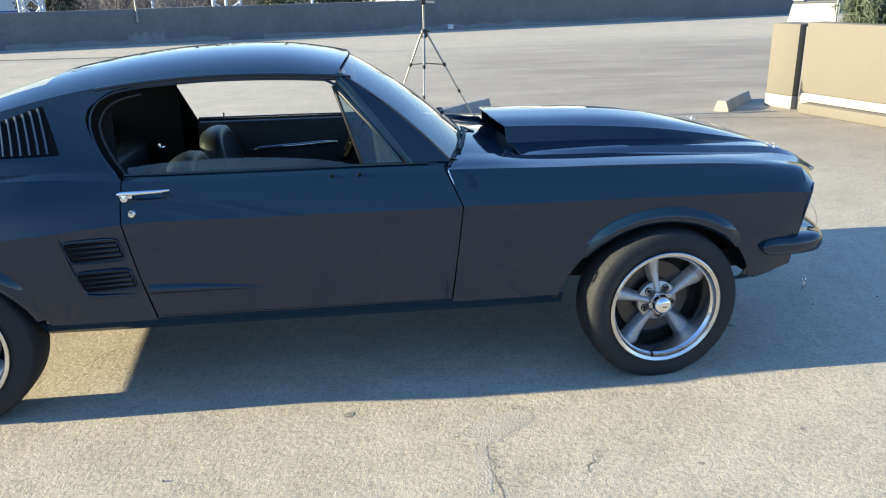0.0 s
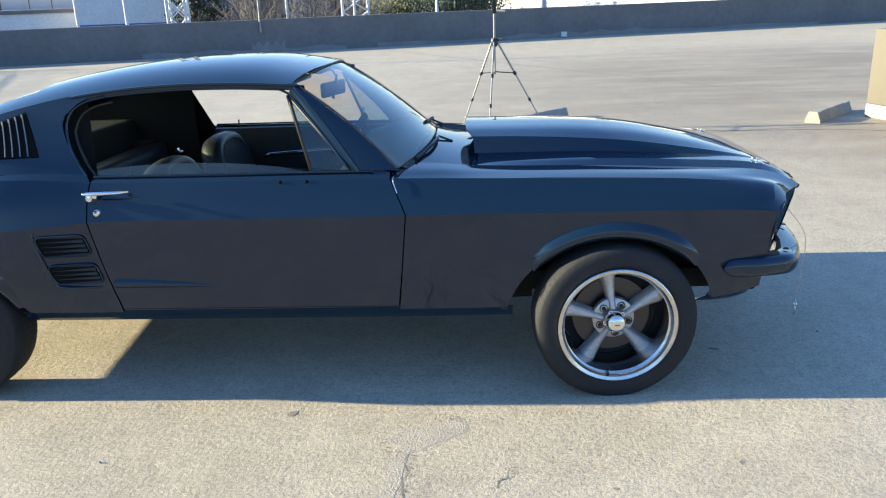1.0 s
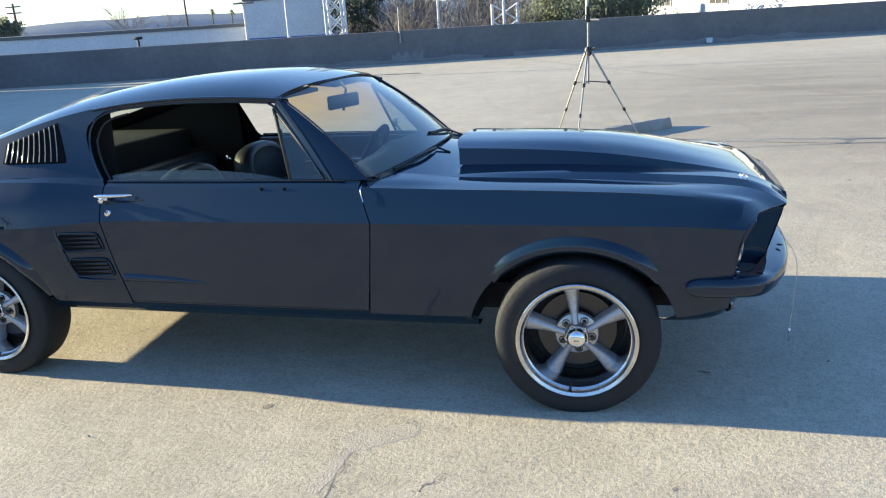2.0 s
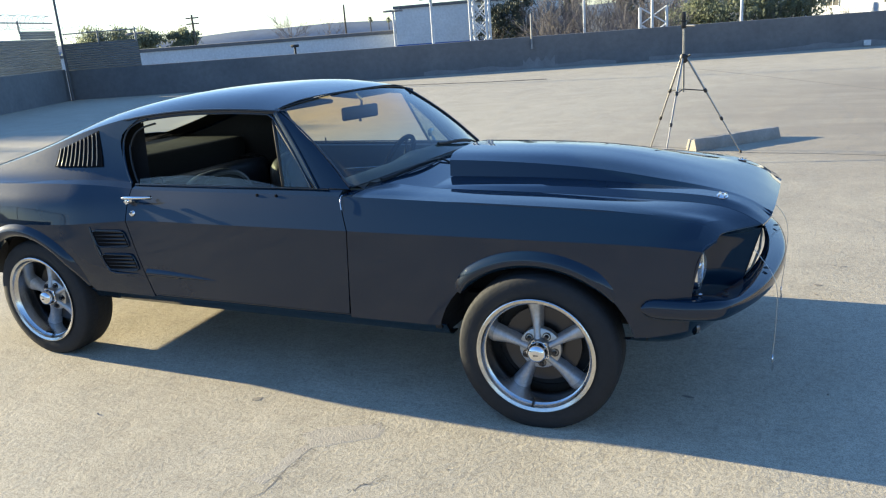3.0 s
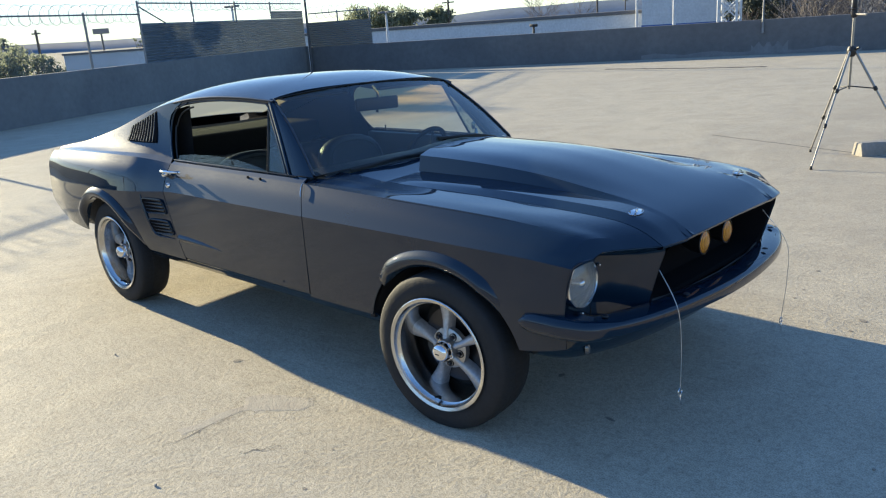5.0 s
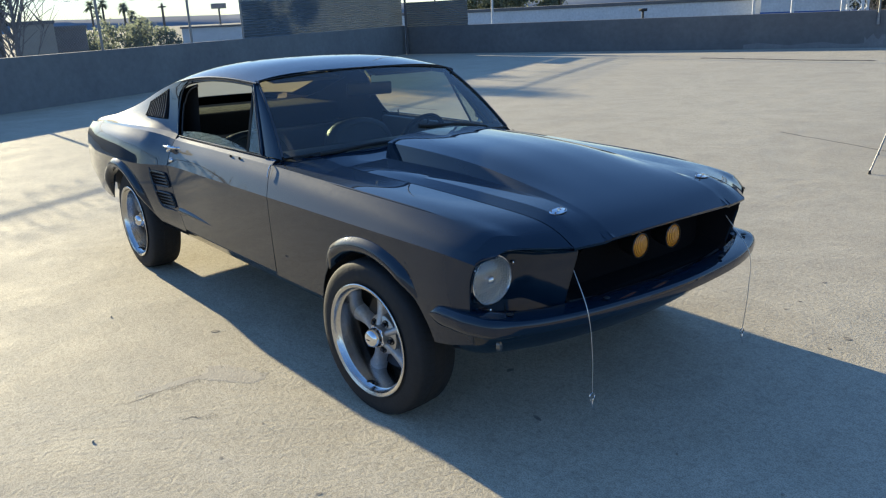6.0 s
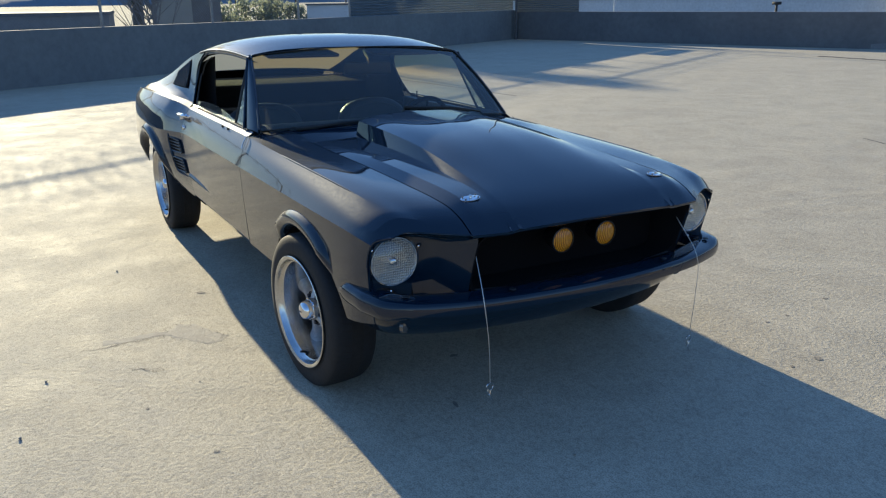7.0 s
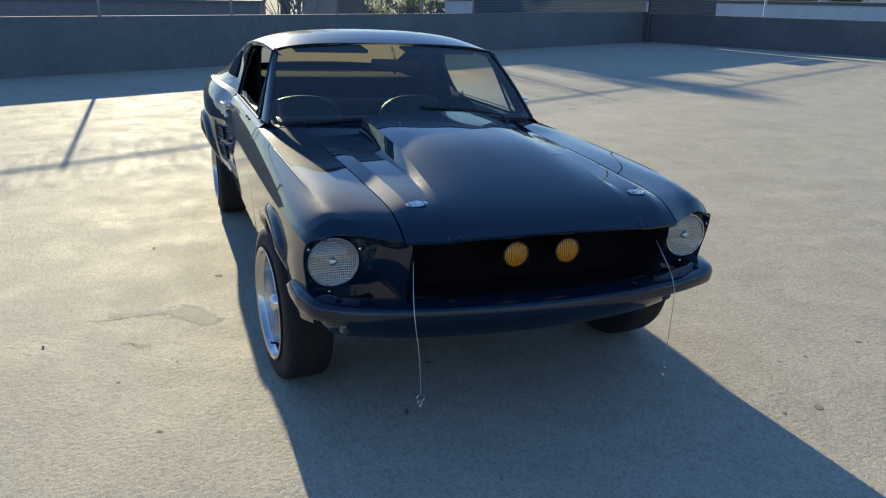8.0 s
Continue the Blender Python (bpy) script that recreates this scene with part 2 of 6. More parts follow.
M_SLOT = mat("matt_black", (0.006, 0.006, 0.007), 0.95, 0.0, 0.0, 0.1)
M_CLEAR = mat("clear_lamp", (0.10, 0.10, 0.10), 0.2, 0.3, 1.0)
M_WIRE = mat("steel_wire", (0.62, 0.62, 0.60), 0.35, 0.8)
M_MAST = varied("weathered_dark_steel", (0.10, 0.10, 0.105), (0.075, 0.075, 0.08), 6, 0.6, 0.1)
M_RAZOR = mat("razor_wire_steel", (0.22, 0.22, 0.22), 0.5, 0.3)
M_CASTLUG = varied("machined_alloy", (0.5, 0.49, 0.47), (0.42, 0.41, 0.40), 30, 0.35, 0.05, 0.8)
M_DARKSTEEL = mat("dark_lug_steel", (0.06, 0.06, 0.065), 0.3, 0.9)
M_HEADGLASS = glass("headlamp_glass", (0.92, 0.95, 0.96), 1.3, 0.05)
M_CRACK = varied("crack_dirt", (0.30, 0.27, 0.22), (0.20, 0.18, 0.15), 20, 0.95, 0.4)
M_PIT = varied("dirty_pits", (0.20, 0.178, 0.14), (0.27, 0.24, 0.195), 30, 0.95, 0.2)
M_PATCHC = varied("grey_mortar", (0.47, 0.424, 0.345), (0.39, 0.352, 0.288), 14, 0.9, 0.5, dist=0.008)


# ---- building helpers ----
def part(name, bm, material, parent, label="", smooth=None, kind=""):
    """Links a bmesh as one mesh object under a thing or a part. smooth: degrees past which an edge stays sharp."""
    me = bpy.data.meshes.new(name)
    bm.to_mesh(me)
    bm.free()
    me.materials.append(material)
    if smooth:
        for p in me.polygons:
            p.use_smooth = True
        me.set_sharp_from_angle(angle=radians(smooth))
    ob = new(name, me)
    if parent:
        ob.parent = parent
    if label or kind:
        tagged(ob, label, kind=kind)
    return ob


def thing(name, label, category, group="", kind="", at=(0, 0, 0), turn=0):
    e = new(name)
    e.matrix_world = pose(*at, 0, 0, turn)
    e.empty_display_size = 0.1
    return tagged(e, label, category, group, kind)


def curve(points, x):
    """Smooth value at x of a curve through (x, value, ...) points in ascending x; ends run on straight."""
    p = points
    if x <= p[0][0]:
        i = 0
    elif x >= p[-1][0]:
        i = len(p) - 2
    else:
        i = max(k for k in range(len(p) - 1) if p[k][0] <= x)
    x0, x1 = p[i][0], p[i + 1][0]
    h = x1 - x0
    u = (x - x0) / h
    out = []
    for c in range(1, len(p[0])):
        v0, v1 = p[i][c], p[i + 1][c]
        s = (v1 - v0) / h
        d0 = s if i == 0 else (v1 - p[i - 1][c]) / (x1 - p[i - 1][0])
        d1 = s if i + 2 >= len(p) else (p[i + 2][c] - v0) / (p[i + 2][0] - x0)
        if u < 0 or u > 1:
            out.append(v0 + s * (x - x0))
        else:
            out.append((2 * u**3 - 3 * u**2 + 1) * v0 + (u**3 - 2 * u**2 + u) * h * d0 + (3 * u**2 - 2 * u**3) * v1 + (u**3 - u**2) * h * d1)
    return out[0] if len(out) == 1 else out


def poly(bm, pts):
    return bm.faces.new([bm.verts.new(p) for p in pts])


def sheet(bm, rows):
    """Quads over a grid of points."""
    vs = [[bm.verts.new(p) for p in r] for r in rows]
    for a, b in zip(vs, vs[1:]):
        for i in range(len(a) - 1):
            q = [a[i], a[i + 1], b[i + 1], b[i]]
            if len({tuple(round(c, 5) for c in v.co) for v in q}) > 2:
                bm.faces.new(q)
    return vs


def box(bm, lo, hi, m=None):
    vs = [bm.verts.new((x, y, z)) for x in (lo[0], hi[0]) for y in (lo[1], hi[1]) for z in (lo[2], hi[2])]
    for f in ((0, 1, 3, 2), (4, 6, 7, 5), (0, 4, 5, 1), (2, 3, 7, 6), (0, 2, 6, 4), (1, 5, 7, 3)):
        bm.faces.new([vs[i] for i in f])
    if m:
        bmesh.ops.transform(bm, matrix=m, verts=vs)
    return vs


def soft_box(bm, lo, hi, r=0.02, seg=3, m=None):
    vs = box(bm, lo, hi)
    es = list({e for v in vs for e in v.link_edges})
    got = bmesh.ops.bevel(bm, geom=es, offset=r, segments=seg, affect="EDGES", profile=0.5)
    if m:
        done = {v for f in got["faces"] for v in f.verts} | {v for v in vs if v.is_valid}
        bmesh.ops.transform(bm, matrix=m, verts=list(done))


def tube(bm, pts, r, n=8, cap=True, closed=False):
    """A round bar along points; r is one radius or one for each point."""
    pts = [Vector(p) for p in pts]
    rs = r if isinstance(r, (list, tuple)) else [r] * len(pts)
    rings, up = [], Vector((0, 0, 1))
    for i, p in enumerate(pts):
        a = pts[i - 1] if (i or closed) else p
        b = pts[(i + 1) % len(pts)] if (i + 1 < len(pts) or closed) else p
        d = (b - a).normalized()
        if abs(d.dot(up)) > 0.97:
            up = Vector((1, 0, 0))
        u = (up - d * up.dot(d)).normalized()
        w = d.cross(u)
        up = u
        rings.append([bm.verts.new(p + (u * math.cos(2 * math.pi * k / n) + w * math.sin(2 * math.pi * k / n)) * rs[i]) for k in range(n)])
    for a, b in zip(rings, rings[1:] + ([rings[0]] if closed else [])):
        for k in range(n):
            bm.faces.new((a[k], a[(k + 1) % n], b[(k + 1) % n], b[k]))
    if cap and not closed:
        bm.faces.new(rings[0][::-1])
        bm.faces.new(rings[-1])


def lathe(bm, profile, n=48, m=None, axis="y"):
    """Turns (radius, along) points round the y axis."""
    rings = []
    for r, a in profile:
        rings.append([bm.verts.new((r * math.cos(2 * math.pi * k / n), a, r * math.sin(2 * math.pi * k / n))) for k in range(n)])
    for a, b in zip(rings, rings[1:]):
        for k in range(n):
            bm.faces.new((a[k], a[(k + 1) % n], b[(k + 1) % n], b[k]))
    if m:
        bmesh.ops.transform(bm, matrix=m, verts=[v for r in rings for v in r])
    return rings


def thick(bm, t):
    bmesh.ops.solidify(bm, geom=list(bm.faces), thickness=t)


def outward(bm, direction):
    """Turns all faces so that together they look along the direction."""
    bm.normal_update()
    if sum(f.normal.dot(direction) * f.calc_area() for f in bm.faces) < 0:
        bmesh.ops.reverse_faces(bm, faces=list(bm.faces))


# ---- the deck, the walls round it and the street below ----
FAR_DIR = Vector((0.9524, 0.3048, 0))
CORNER = Vector((-22.46, 16.01, 0))
REAR_DIR = Vector((0.4378, -0.8991, 0))
TURN_FAR = math.degrees(math.atan2(0.3048, 0.9524))


def along(m0, d, s, z=0.0, off=0.0):
    n = Vector((-d.y, d.x, 0))
    p = m0 + d * s + n * off
    return Vector((p.x, p.y, z))


bm = bmesh.new()
poly(bm, [(-3500, -3500, -6), (3500, -3500, -6), (3500, 3500, -6), (-3500, 3500, -6)])
tagged(part("ground", bm, M_SOIL, None), "dull grey-brown street level ground far below deck", "ground", kind="structure")

bm = bmesh.new()
c1, c2 = along(CORNER, FAR_DIR, 62, 0, 0.1), along(CORNER, REAR_DIR, 52, 0, -0.1)
c0 = CORNER + Vector((-0.2, 0.2, 0))
top = [c0, c2, Vector((40, -32, 0)), Vector((45, 20, 0)), c1]
vs = [bm.verts.new(p) for p in top]
face = bm.faces.new(vs)
ext = bmesh.ops.extrude_face_region(bm, geom=[face])
bmesh.ops.translate(bm, vec=(0, 0, -0.45), verts=[v for v in ext["geom"] if isinstance(v, bmesh.types.BMVert)])
bmesh.ops.recalc_face_normals(bm, faces=bm.faces)
tagged(part("parking_deck", bm, M_DECK, None), "sunlit weathered pale concrete rooftop parking deck", "pavement", kind="structure")


def parapet(name, origin, d, length, h, side, label, mt):
    bm = bmesh.new()
    a = math.degrees(math.atan2(d.y, d.x))
    m = pose(*origin, 0, 0, a)
    lo, hi = (0, 0, -0.4), (length, 0.2, h)
    if side < 0:
        lo, hi = (0, -0.2, -0.4), (length, 0, h)
    box(bm, lo, hi, m)
    bmesh.ops.recalc_face_normals(bm, faces=bm.faces)
    ob = part(name, bm, mt, None)
    bmesh_edges = ob.modifiers.new("edges", "BEVEL")
    bmesh_edges.width, bmesh_edges.segments = 0.015, 2
    return tagged(ob, label, "wall", kind="structure")


parapet("wall_far", CORNER, FAR_DIR, 64, 1.0, 1, "low grey painted parapet wall edging the deck", M_PARAPET)
parapet("wall_rear", CORNER, REAR_DIR, 52, 1.05, -1, "low grey concrete parapet wall in shade", M_REARWALL)


def corrugated(name, origin, d, s0, s1, z0, z1, parent_label, off, step=0.075):
    """A sheet with horizontal ribs standing on a parapet."""
    bm = bmesh.new()
    rows, k = [], int((z1 - z0) / step * 4)
    for i in range(k + 1):
        z = z0 + (z1 - z0) * i / k
        o = off + 0.014 * (1, 0.2, -1, 0.2)[i % 4]
        rows.append([along(origin, d, s, z, o) for s in (s0, s1)])
    sheet(bm, rows)
    thick(bm, 0.004)
    return tagged(part(name, bm, M_SHEET, None, smooth=60), parent_label, "fence", kind="structure")


corrugated("corrugated_screen", CORNER, REAR_DIR, 0.02, 9.42, 1.05, 2.07, "weathered grey corrugated metal screen on the parapet", -0.09)
corrugated("corrugated_screen", CORNER, REAR_DIR, 0.02, 2.45, 2.074, 2.33, "upper piece of grey corrugated metal screen", -0.09)
corrugated("corrugated_screen", CORNER, FAR_DIR, 0.02, 2.75, 1.0, 1.88, "shaded dark grey corrugated metal screen on parapet", 0.09)

# ---- the car: front axle at x = 0, nose towards +x, its right side at -y ----
car = thing("fastback_car", "glossy black classic fastback coupe parked on concrete", "car")
FIT = Matrix.Translation((0, .015, 0)) @ Matrix.Diagonal((1, 1.019, 1, 1))
# the body leans a little to the driver's side on its springs
LEAN = Matrix.Translation((0, -.6, .45)) @ Matrix.Rotation(radians(-1.25), 4, "X") @ Matrix.Translation((0, .6, -.45))
car.matrix_basis = LEAN @ FIT

# rails along the body: x, half width, height
LOW = [(-3.7, .775, .48), (-3.3, .838, .43), (-2.75, .845, .40), (-2.35, .80, .375), (-2.2, .787, .368), (-2.0, .782, .366), (-.4, .782, .366), (.1, .785, .385), (.40, .785, .40), (.62, .75, .45)]
MID = [(-3.72, .805, .58), (-3.3, .868, .57), (-2.75, .880, .56), (-2.4, .862, .56), (-2.2, .832, .56), (-2.0, .806, .56), (-1.5, .802, .56), (-.5, .804, .56), (.1, .81, .57), (.45, .808, .58), (.62, .778, .59)]
CREASE = [(-3.74, .80, .735), (-3.3, .865, .73), (-2.75, .893, .728), (-2.4, .876, .735), (-2.2, .845, .746), (-2.0, .819, .757), (-1.5, .818, .757), (0, .82, .757), (.4, .812, .753), (.58, .796, .740), (.67, .772, .722)]
UPPER = [(-3.75, .785, .82), (-3.3, .85, .83), (-2.75, .87, .845), (-2.4, .85, .845), (-2.2, .816, .84), (-2, .79, .835), (-1.5, .789, .833), (-.7, .789, .830), (0, .786, .818), (.4, .782, .800), (.58, .768, .780), (.64, .738, .757)]
SHOULDER = [(-3.76, .745, .875), (-3.3, .80, .91), (-2.75, .815, .926), (-2.4, .80, .925), (-2.2, .772, .914), (-2, .757, .897), (-1.5, .756, .893), (-.8, .755, .888), (-.5, .752, .881), (0, .742, .868), (.3, .730, .855), (.5, .716, .836), (.60, .702, .818), (.655, .684, .780)]
VALLEY = [(-.9, .662, .906), (-.7, .662, .902), (-.5, .662, .888), (0, .664, .875), (.35, .648, .861), (.55, .630, .838), (.65, .610, .812), (.71, .590, .777)]
GAP = [(-.9, .565, .917), (-.7, .560, .909), (-.5, .557, .892), (0, .542, .878), (.35, .527, .861), (.6, .517, .843), (.70, .514, .816), (.775, .512, .773)]
BELT = [(-2.1, .728, .915), (-1, .728, .912), (-.8, .725, .908)]
DRIP = [(-3.76, .705, .886), (-3.5, .71, .925), (-3.2, .705, .968), (-2.8, .685, 1.055), (-2.4, .66, 1.168), (-2.1, .643, 1.228), (-1.8, .632, 1.256), (-1.5, .622, 1.258), (-1.22, .612, 1.243)]
ROOF = [(-3.76, .905), (-3.5, .945), (-3.2, 1.012), (-2.8, 1.128), (-2.4, 1.254), (-2.1, 1.309), (-1.8, 1.335), (-1.5, 1.334), (-1.30, 1.306), (-1.20, 1.283)]
ARCH_F, ARCH_R = (-.004, .313, .400, .350), (-2.743, .325, .352, .352)


def arch_z(x):
    """Height of the wheel opening's edge over x, or nothing."""
    z = -1
    for cx, cz, rx, rz in (ARCH_F, ARCH_R):
        if abs(x - cx) < rx:
            z = max(z, cz + rz * math.sqrt(1 - ((x - cx) / rx) ** 2))
    return z


def skin(rails, xs_of, v, columns, n, side):
    """Points of a panel: rails from bottom to top, xs_of(k) gives the two ends in x at rail k."""
    rows = []
    k = len(rails) - 1
    for j in range(n + 1):
        t = k * j / n
        row = []
        for s in columns:
            pts = []
            for i, r in enumerate(rails):
                a, b = xs_of(i)
                w, z = curve(r, a + (b - a) * s)
                pts.append((i, a + (b - a) * s, w, z))
            x, w, z = curve(pts, t)
            row.append(Vector((x, side * w, z)))
        rows.append(row)
    return rows


def cut_arch(rows):
    """Lifts the lower points of each column to the wheel opening's edge, sliding along the column."""
    for c in range(len(rows[0])):
        col = [r[c].copy() for r in rows]
        lim = arch_z(col[len(col) // 2].x)
        if lim <= col[0].z:
            continue
        i = max(k for k in range(len(col)) if col[k].z < lim) if col[-1].z > lim else len(col) - 2
        i = min(i, len(col) - 2)
        u = (lim - col[i].z) / max(1e-6, col[i + 1].z - col[i].z)
        start = i + u
        for k in range(len(rows)):
            t = start + (len(rows) - 1 - start) * k / (len(rows) - 1)
            a = min(int(t), len(col) - 2)
            rows[k][c] = col[a].lerp(col[a + 1], t - a)
    return rows


def spread(n, marks=()):
    """Even steps from 0 to 1, with more of them round the marks."""
    base = {i / n for i in range(n + 1)}
    for m in marks:
        base |= {min(1, max(0, m + d)) for d in (-.012, -.006, -.003, -.001, .001, .003, .006, .012)}
    return sorted(base)


def panel(name, bm, side, label="", parent=None, material=None, up=False):
    outward(bm, Vector((0, 0, 1)) if up else Vector((0, side, 0.3)))
    bmesh.ops.remove_doubles(bm, verts=bm.verts, dist=1e-5)
    thick(bm, 0.005)
    bmesh.ops.recalc_face_normals(bm, faces=bm.faces)
    return part(name, bm, material or M_PAINT, parent or car, label, smooth=15)


def screen_pt(u, v, out=0.0):
    b = Vector((-.842 + .110 * (1 - abs(u) ** 2.2), .700 * u, .912 + .035 * (1 - u * u)))
    t = Vector((-1.247 + .042 * (1 - u * u), .598 * u, 1.243 + .036 * (1 - u * u)))
    p = b.lerp(t, v) + Vector((.6, 0, .8)) * (.018 * math.sin(math.pi * v) + out)
    return p


FEND_A = [-.862, -.848, -.825, -.803, -.835, -.862]
DOOR_Z = [-.868, -.853, -.830, -.808, -.840, -.867]
REAR_GAP = [-1.955, -1.98, -2.02, -2.053, -2.052, -2.048]
NOSE_X = [.42, .555, .570, .603, .636, .655, .710, .770]

for side in (-1, 1):
    # front fender
    bm = bmesh.new()
    lower = [LOW, MID, CREASE]
    a0, a1 = -.862, .6
    marks = [(ARCH_F[0] + k * ARCH_F[2] - a0) / (a1 - a0) for k in (-1, .985)]
    rows = skin(lower, lambda i: (FEND_A[1 + i], NOSE_X[1 + i]), 0, spread(56, marks), 18, side)
    sheet(bm, cut_arch(rows))
    cols = spread(56, marks)
    crisp = skin([CREASE, UPPER, SHOULDER], lambda i: (FEND_A[3 + i], NOSE_X[3 + i]), 0, cols, 12, side)
    crisp += skin([SHOULDER, VALLEY, GAP], lambda i: (FEND_A[5], NOSE_X[5 + i]), 0, cols, 12, side)
    ends = lambda i: ((FEND_A[3], FEND_A[4], FEND_A[5], FEND_A[5], FEND_A[5])[i], NOSE_X[3 + i])
    soft = skin([CREASE, UPPER, SHOULDER, VALLEY, GAP], ends, 0, cols, 24, side)
    soft = soft[:13] + soft[12:]
    blend = []
    for r0, r1 in zip(crisp, soft):
        row = []
        for p, q in zip(r0, r1):
            k = min(1, max(0, (p.x - .25) / .28))
            row.append(p.lerp(q, k * k * (3 - 2 * k)))
        blend.append(row)
    sheet(bm, blend[:13])
    sheet(bm, blend[13:])
    fender = panel("front_fender", bm, side)
    bm = bmesh.new()
    xs = [-.46 + .88 * i / 22 for i in range(23)]
    tube(bm, [Vector((x, side * (curve(SHOULDER, x)[0] - .001), curve(SHOULDER, x)[1] - .0022)) for x in xs], [.0045 * min(1, .2 + 4 * min(i, 22 - i) / 22) for i in range(23)], 8)
    part("fender_ridge", bm, M_PAINT, fender, smooth=60)
    bm = bmesh.new()
    xs = [-.86 + 1.58 * i / 24 for i in range(25)]
    sheet(bm, [[Vector((x, side * (curve(GAP, x)[0] - dw), curve(GAP, x)[1] - dz)) for x in xs] for dw, dz in ((0, .001), (.002, .006), (.002, .034))])
    part("fender_flange", bm, M_PAINT, fender, smooth=40)
    # door
    bm = bmesh.new()
    low_door = [(x, w + .003, z + .016) for x, w, z in LOW]
    sheet(bm, skin([low_door, MID, CREASE], lambda i: (REAR_GAP[1 + i] + .005, DOOR_Z[1 + i]), 0, spread(24), 12, side))
    sheet(bm, skin([CREASE, UPPER, SHOULDER], lambda i: (REAR_GAP[3 + i] + .005, DOOR_Z[3 + i]), 0, spread(24), 8, side))
    sheet(bm, skin([SHOULDER, BELT], lambda i: (REAR_GAP[5] + .005, DOOR_Z[5]), 0, spread(24), 3, side))
    door = panel("door", bm, side)
    # quarter panel with the sail behind the side window
    bm = bmesh.new()
    q0 = -3.658
    marks = [(ARCH_R[0] + k * ARCH_R[2] - q0) / (-2.0 - q0) for k in (-1, 1)]
    sheet(bm, cut_arch(skin(lower, lambda i: (q0, REAR_GAP[1 + i]), 0, spread(56, marks), 18, side)))
    sheet(bm, skin([CREASE, UPPER, SHOULDER], lambda i: (q0, REAR_GAP[3 + i]), 0, spread(56, marks), 9, side))
    rows = []
    for j in range(11):
        u = j / 10
        row = []
        for f in spread(56, marks):
            x1 = -2.045 - .122 * math.sin(min(1, u / .72) * math.pi / 2) + .15 * max(0, (u - .72) / .28) ** 2
            x = q0 + (x1 - q0) * f
            w0, z0 = curve(SHOULDER, x)
            w1, z1 = curve(DRIP, x)
            sag = math.sin(math.pi * u ** .6) * (.009 + .012 * min(1, (z1 - z0) / .25))
            uu = u ** .85
            row.append(Vector((x, side * (w0 + (w1 - w0) * uu - sag), z0 + (z1 - z0) * u - sag * .6)))
        rows.append(row)
    sheet(bm, rows)
    quarter = panel("quarter_panel", bm, side)

    # louvred quarter vent
    def sail(x, z, out=0.0):
        w0, z0 = curve(SHOULDER, x)
        w1, z1 = curve(DRIP, x)
        u = min(1, max(0, (z - z0) / max(.01, z1 - z0)))
        sag = math.sin(math.pi * u ** .6) * (.009 + .012 * min(1, (z1 - z0) / .25))
        return Vector((x, side * (w0 + (w1 - w0) * u ** .85 - sag + out), z))
    bm = bmesh.new()
    n = 9
    sheet(bm, [[sail(-2.580 + (.318 - .012 * j) * i / n, 1.000 + (.078 + .092 * i / n) * j / 4, .002) for i in range(n + 1)] for j in range(5)])
    vent = panel("quarter_vent", bm, side, "black louvred air vent", quarter, M_SLOT)
    for i in range(10):
        bm = bmesh.new()
        x0 = -2.556 + .0295 * i
        h = .084 + .092 * (x0 + 2.580) / .318
        rows = []
        for j in range(5):
            z = 1.004 + (h - .010) * j / 4
            xx = x0 - .030 * (j / 4) * (x0 + 2.58) / .318
            rows.append([sail(xx - .016, z, .000), sail(xx - .013, z, .003), sail(xx - .005, z, .0075), sail(xx - .002, z, .0078), sail(xx - .001, z, .000)])
        sheet(bm, rows)
        part("slat", bm, M_PAINT, vent, smooth=40)
    # twin side scoops ahead of the rear wheel
    for zc, xc in ((.665, -2.153), (.545, -2.128)):
        bm = bmesh.new()
        def flank(x, z, out=0.0):
            r = [(i, *curve(q, x)[::-1]) for i, q in enumerate(lower)]
            pts = [(b, c) for _, b, c in r]
            return Vector((x, side * (curve(pts, z) + out), z))
        lean = lambda dz: -.25 * dz
        sheet(bm, [[flank(xc + lean(dz) + dx, zc + dz, .004) for dx in (-.085, -.04, 0, .04, .085)] for dz in (-.038, -.013, .013, .038)])
        scoop = panel("side_scoop", bm, side, "black air scoop with tapered fins", quarter, M_SLOT)
        bm = bmesh.new()
        ring = []
        for k in range(24):
            a = 2 * math.pi * k / 24
            c, s = math.cos(a), math.sin(a)
            dx = .092 * math.copysign(abs(c) ** .35, c)
            dz = .043 * math.copysign(abs(s) ** .35, s)
            ring.append(flank(xc + lean(dz) + dx, zc + dz, .005))
        tube(bm, ring, .0035, 6, closed=True)
        part("scoop_rim", bm, M_PAINT, scoop, smooth=60)
        for k in range(5):
            bm = bmesh.new()
            dz = -.038 + .019 * k
            rows = []
            for e, o in ((-1, .004), (-.6, .009), (0, .011), (.6, .009), (1, .004)):
                rows.append([flank(xc + lean(dz) - .080 + .166 * i / 8, min(zc + .040, max(zc - .040, zc + dz + e * (.0015 + .0078 * (i / 8) ** 1.3))), .003 + (o - .003) * (.3 + .7 * i / 8)) for i in range(9)])
            sheet(bm, rows)
            part("scoop_fin", bm, M_TRIM, scoop, smooth=40)
    bm = bmesh.new()
    tube(bm, [flank(-2.262, .725, .001), flank(-2.258, .68, .003), flank(-2.240, .60, .003), flank(-2.222, .52, .003), flank(-2.205, .492, .003), flank(-2.16, .484, .003), flank(-2.04, .482, .001)], [.003, .007, .008, .008, .008, .008, .003], 8)
    part("scoop_panel_edge", bm, M_PAINT, quarter, smooth=60)
    # sculpted spear low on the door, running out of the lower scoop
    bm = bmesh.new()
